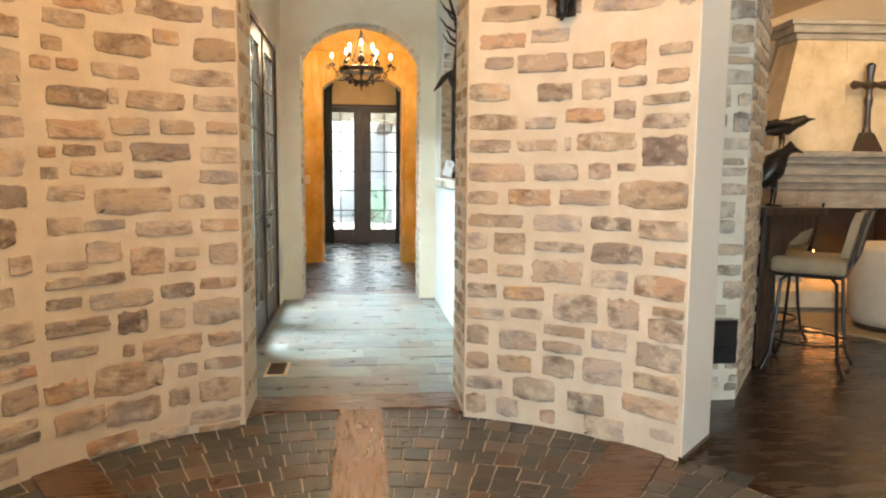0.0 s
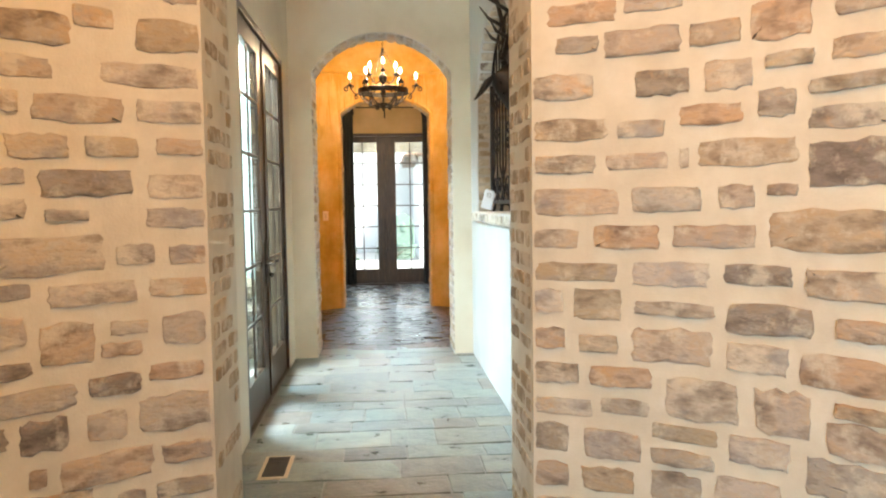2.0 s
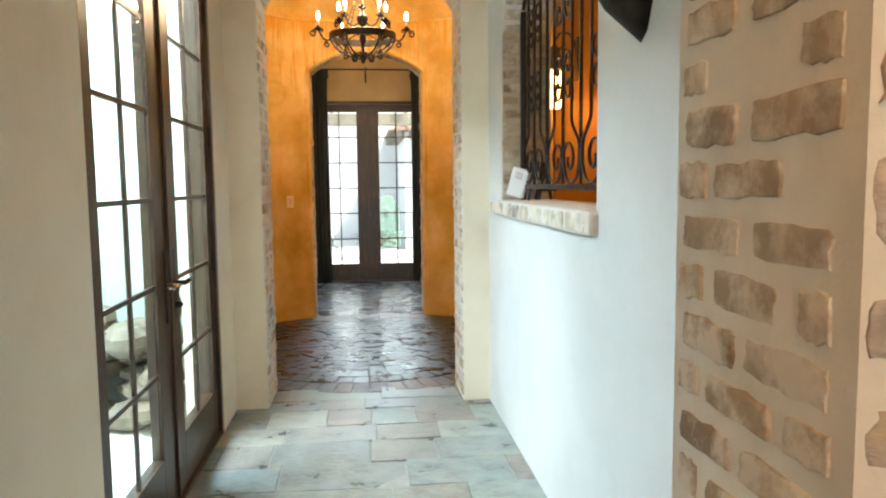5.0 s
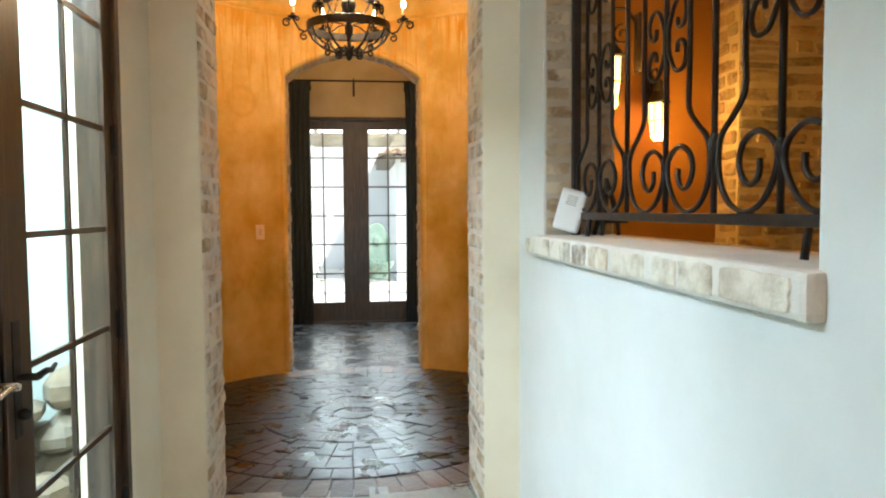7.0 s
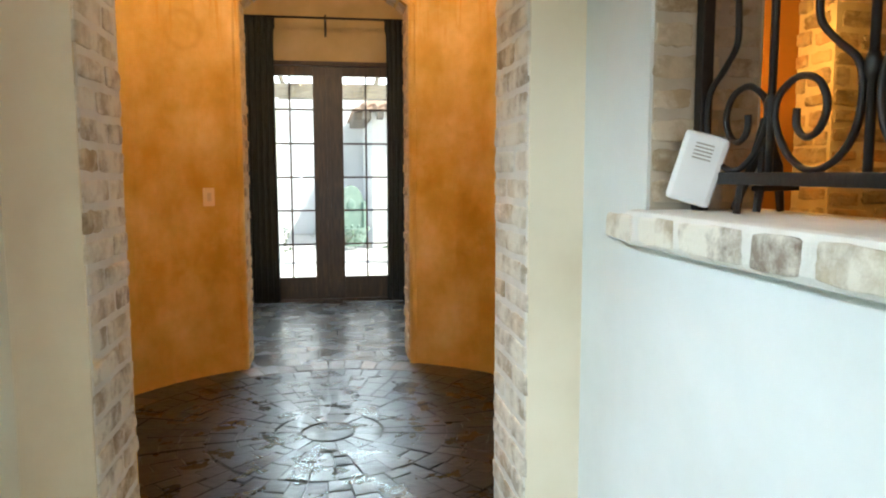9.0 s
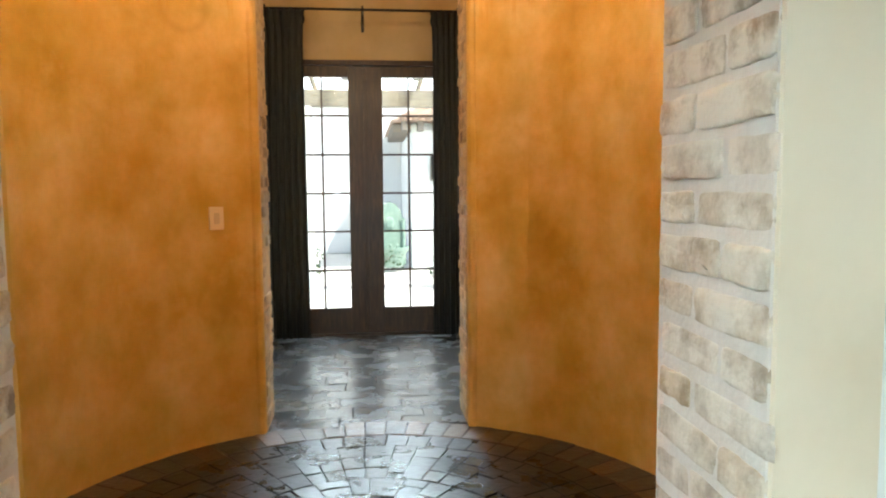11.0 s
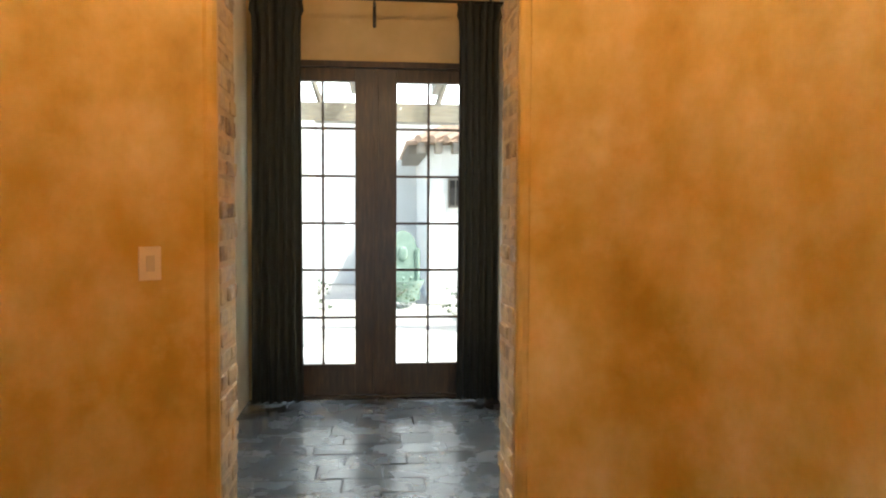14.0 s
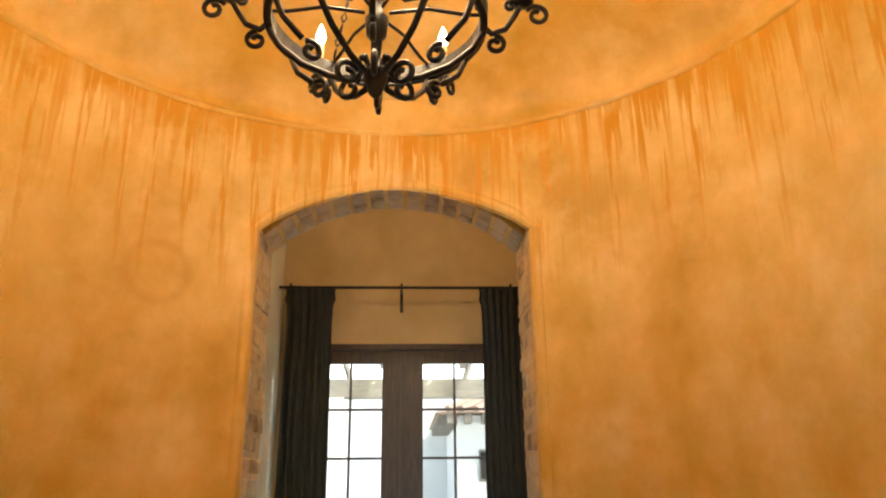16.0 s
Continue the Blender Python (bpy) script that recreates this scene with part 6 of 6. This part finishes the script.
def rough_quad(x0, x1, y0, y1, r, wob=0.004):
    c = [(x0, y0), (x1, y0), (x1, y1), (x0, y1)]
    out = []
    for i in range(4):
        out.append(c[i])
        out += split_edge(c[i], c[(i + 1) % 4], 2, r, wob)
    return out


rp = random.Random(91)
# hall: random-length courses
y = -4.97
while y < -1.36:
    h = rp.choice((0.19, 0.22, 0.26, 0.30))
    y2 = min(y + h, -1.34)
    if y2 - y < 0.08:
        y2 = -1.34
    x = HX0 - 0.19 + rp.uniform(0, 0.1) - 0.1
    while x < HX1:
        w = rp.choice((0.26, 0.34, 0.42, 0.50, 0.60))
        xa, xb = max(x, HX0), min(x + w, HX1)
        if xb - xa > 0.04 and not (y > -1.72 and (xb < C1 - HALF or xa > C1 + HALF)):
            paver("slab", rough_quad(xa, xb, y, y2, rp, 0.0025), floor_hall, m_slate, rp.uniform(-0.001, 0.001), 0.006, rp, 0.002)
        x += w
    y = y2 + 0.0
    if y2 >= -1.345:
        break
# vestibule: running bond
y, k = 1.36, 0
while y < 3.90:
    h = rp.uniform(0.17, 0.21)
    x = VX0 - 0.42 * (k % 2) * 0.5 - rp.uniform(0, 0.1)
    while x < VX1:
        w = rp.uniform(0.34, 0.46)
        xa, xb = max(x, VX0), min(x + w, VX1)
        if xb - xa > 0.03 and not (y < 1.6 and (xb < C2 - H2 or xa > C2 + H2)):
            paver("slab", rough_quad(xa, xb, y, min(y + h, 3.93), rp, 0.003), floor_vest, m_daylit_slate, rp.uniform(-0.0015, 0.0015), 0.005, rp, 0.003)
        x += w
    y += h
    k += 1
# rotunda: medallion, rays in rings, border
medal = [(0.135 * math.sin(2 * math.pi * k / 20) , 0.135 * math.cos(2 * math.pi * k / 20)) for k in range(20)]
paver("medallion", medal, floor_rot, m_dark_slate, 0.0, 0.002, rp, 0.002)
for ra, rb, n, lengths in ((0.14, 0.285, 17, (0.145,)), (0.285, 0.62, 29, (0.13, 0.17, 0.2)), (0.62, 1.05, 46, (0.12, 0.15, 0.18, 0.22))):
    off = rp.random()
    angs = [2 * math.pi * (i + off + rp.uniform(-0.13, 0.13)) / n for i in range(n)]
    for i in range(n):
        a, b = angs[i], angs[(i + 1) % n] + (2 * math.pi if i == n - 1 else 0)
        q = ra
        while q < rb - 0.01:
            e = q + rp.choice(lengths) * rp.uniform(0.85, 1.1) * (0.6 if q == ra and len(lengths) > 1 and i % 2 else 1.0)
            if e > rb - 0.07:
                e = rb + (rp.uniform(-0.012, 0.012) if rb < 1 else 0)
            pts = [(q * math.sin(a + (b - a) * t), q * math.cos(a + (b - a) * t)) for t in (0, 0.5, 1)] + [(e * math.sin(a + (b - a) * t), e * math.cos(a + (b - a) * t)) for t in (1, 0.5, 0)]
            paver("ray_stone", pts, floor_rot, m_dark_slate, rp.uniform(-0.003, 0.004), 0.004, rp, 0.003)
            q = e
for ra, rb, n, mm in ((1.05, 1.215, 62, m_dark_slate), (1.215, R + 0.02, 72, m_rust_slate)):
    for i in range(n):
        a, b = 2 * math.pi * i / n, 2 * math.pi * (i + 1) / n
        pts = [(ra * math.sin(a + (b - a) * t), ra * math.cos(a + (b - a) * t)) for t in (0, 0.5, 1)] + [(rb * math.sin(a + (b - a) * t), rb * math.cos(a + (b - a) * t)) for t in (1, 0.5, 0)]
        if math.sqrt(pts[0][0] ** 2 + pts[0][1] ** 2) > 1.2 and abs((a + b) / 2 % math.pi - math.pi) < 0.0:
            continue
        paver("border_stone", pts, floor_rot, mm, rp.uniform(-0.002, 0.002), 0.007, rp, 0.004)

# entry: boards between arcs of small pavers
setting("floor_board_threshold", prism([(JL - 0.0, -5.36), (JL, -4.975), (JR, -4.975), (JR, -5.37), (0.45, -5.235), (-0.58, -5.235)], -0.05, 0.010), m_beam_x, "worn dark oak board across the hall's mouth")
FC = (-0.06, -7.85)


def spoke_board(a, r0, r1, w, mt, label):
    s, c = math.sin(radians(a)), math.cos(radians(a))
    pts = []
    for rr, ww in ((r0, w * 0.5), (r1, w * 0.5)):
        pts.append((rr, ww))
    q = [(FC[0] + rr * s - ww * c, FC[1] + rr * c + ww * s) for rr, ww in pts] + [(FC[0] + rr * s + ww * c, FC[1] + rr * c - ww * s) for rr, ww in reversed(pts)]
    setting("floor_board", prism(q, -0.05, 0.009), mt, label)


spoke_board(0.2, 0.5, 2.61, 0.245, m_beam, "honey-brown worn oak floor board between slate pavers")
spoke_board(-34.5, 0.5, 2.40, 0.24, m_beam_x, "dark worn oak floor board between slate pavers")
spoke_board(35.5, 0.5, 2.36, 0.26, m_beam_x, "dark worn oak floor board between slate pavers")
count = 0
rr = 2.632
ring_i = 0
while rr > 1.1 and count < 299:
    h = 0.142
    ra, rb = rr - h, rr
    ang = -54.0 + rp.uniform(0, 3)
    while ang < 54:
        w = rp.uniform(0.085, 0.135)
        da = math.degrees(w / rr)
        a, b = radians(ang), radians(ang + da)
        mid = (ang + ang + da) / 2
        cx, cy = FC[0] + (ra + rb) / 2 * math.sin(radians(mid)), FC[1] + (ra + rb) / 2 * math.cos(radians(mid))
        inside = math.hypot(cx - EC[0], cy - EC[1]) < ER + 0.08 and cy < -5.25
        clear = True
        for sa, sw in ((0.2, 0.245), (-34.5, 0.24), (35.5, 0.26)):
            if abs((ra + rb) / 2 * math.sin(radians(mid - sa))) < sw / 2 - 0.052:
                clear = False
        if inside and clear and count < 299:
            pts = [(FC[0] + q * math.sin(p), FC[1] + q * math.cos(p)) for q, p in ((ra, a), (ra, b), (rb, b), (rb, a))]
            paver("paver", pts, floor_entry, m_entry_slate, rp.uniform(-0.002, 0.001), 0.007, rp, 0.003)
            count += 1
        ang += da
    rr -= h + 0.003
    ring_i += 1
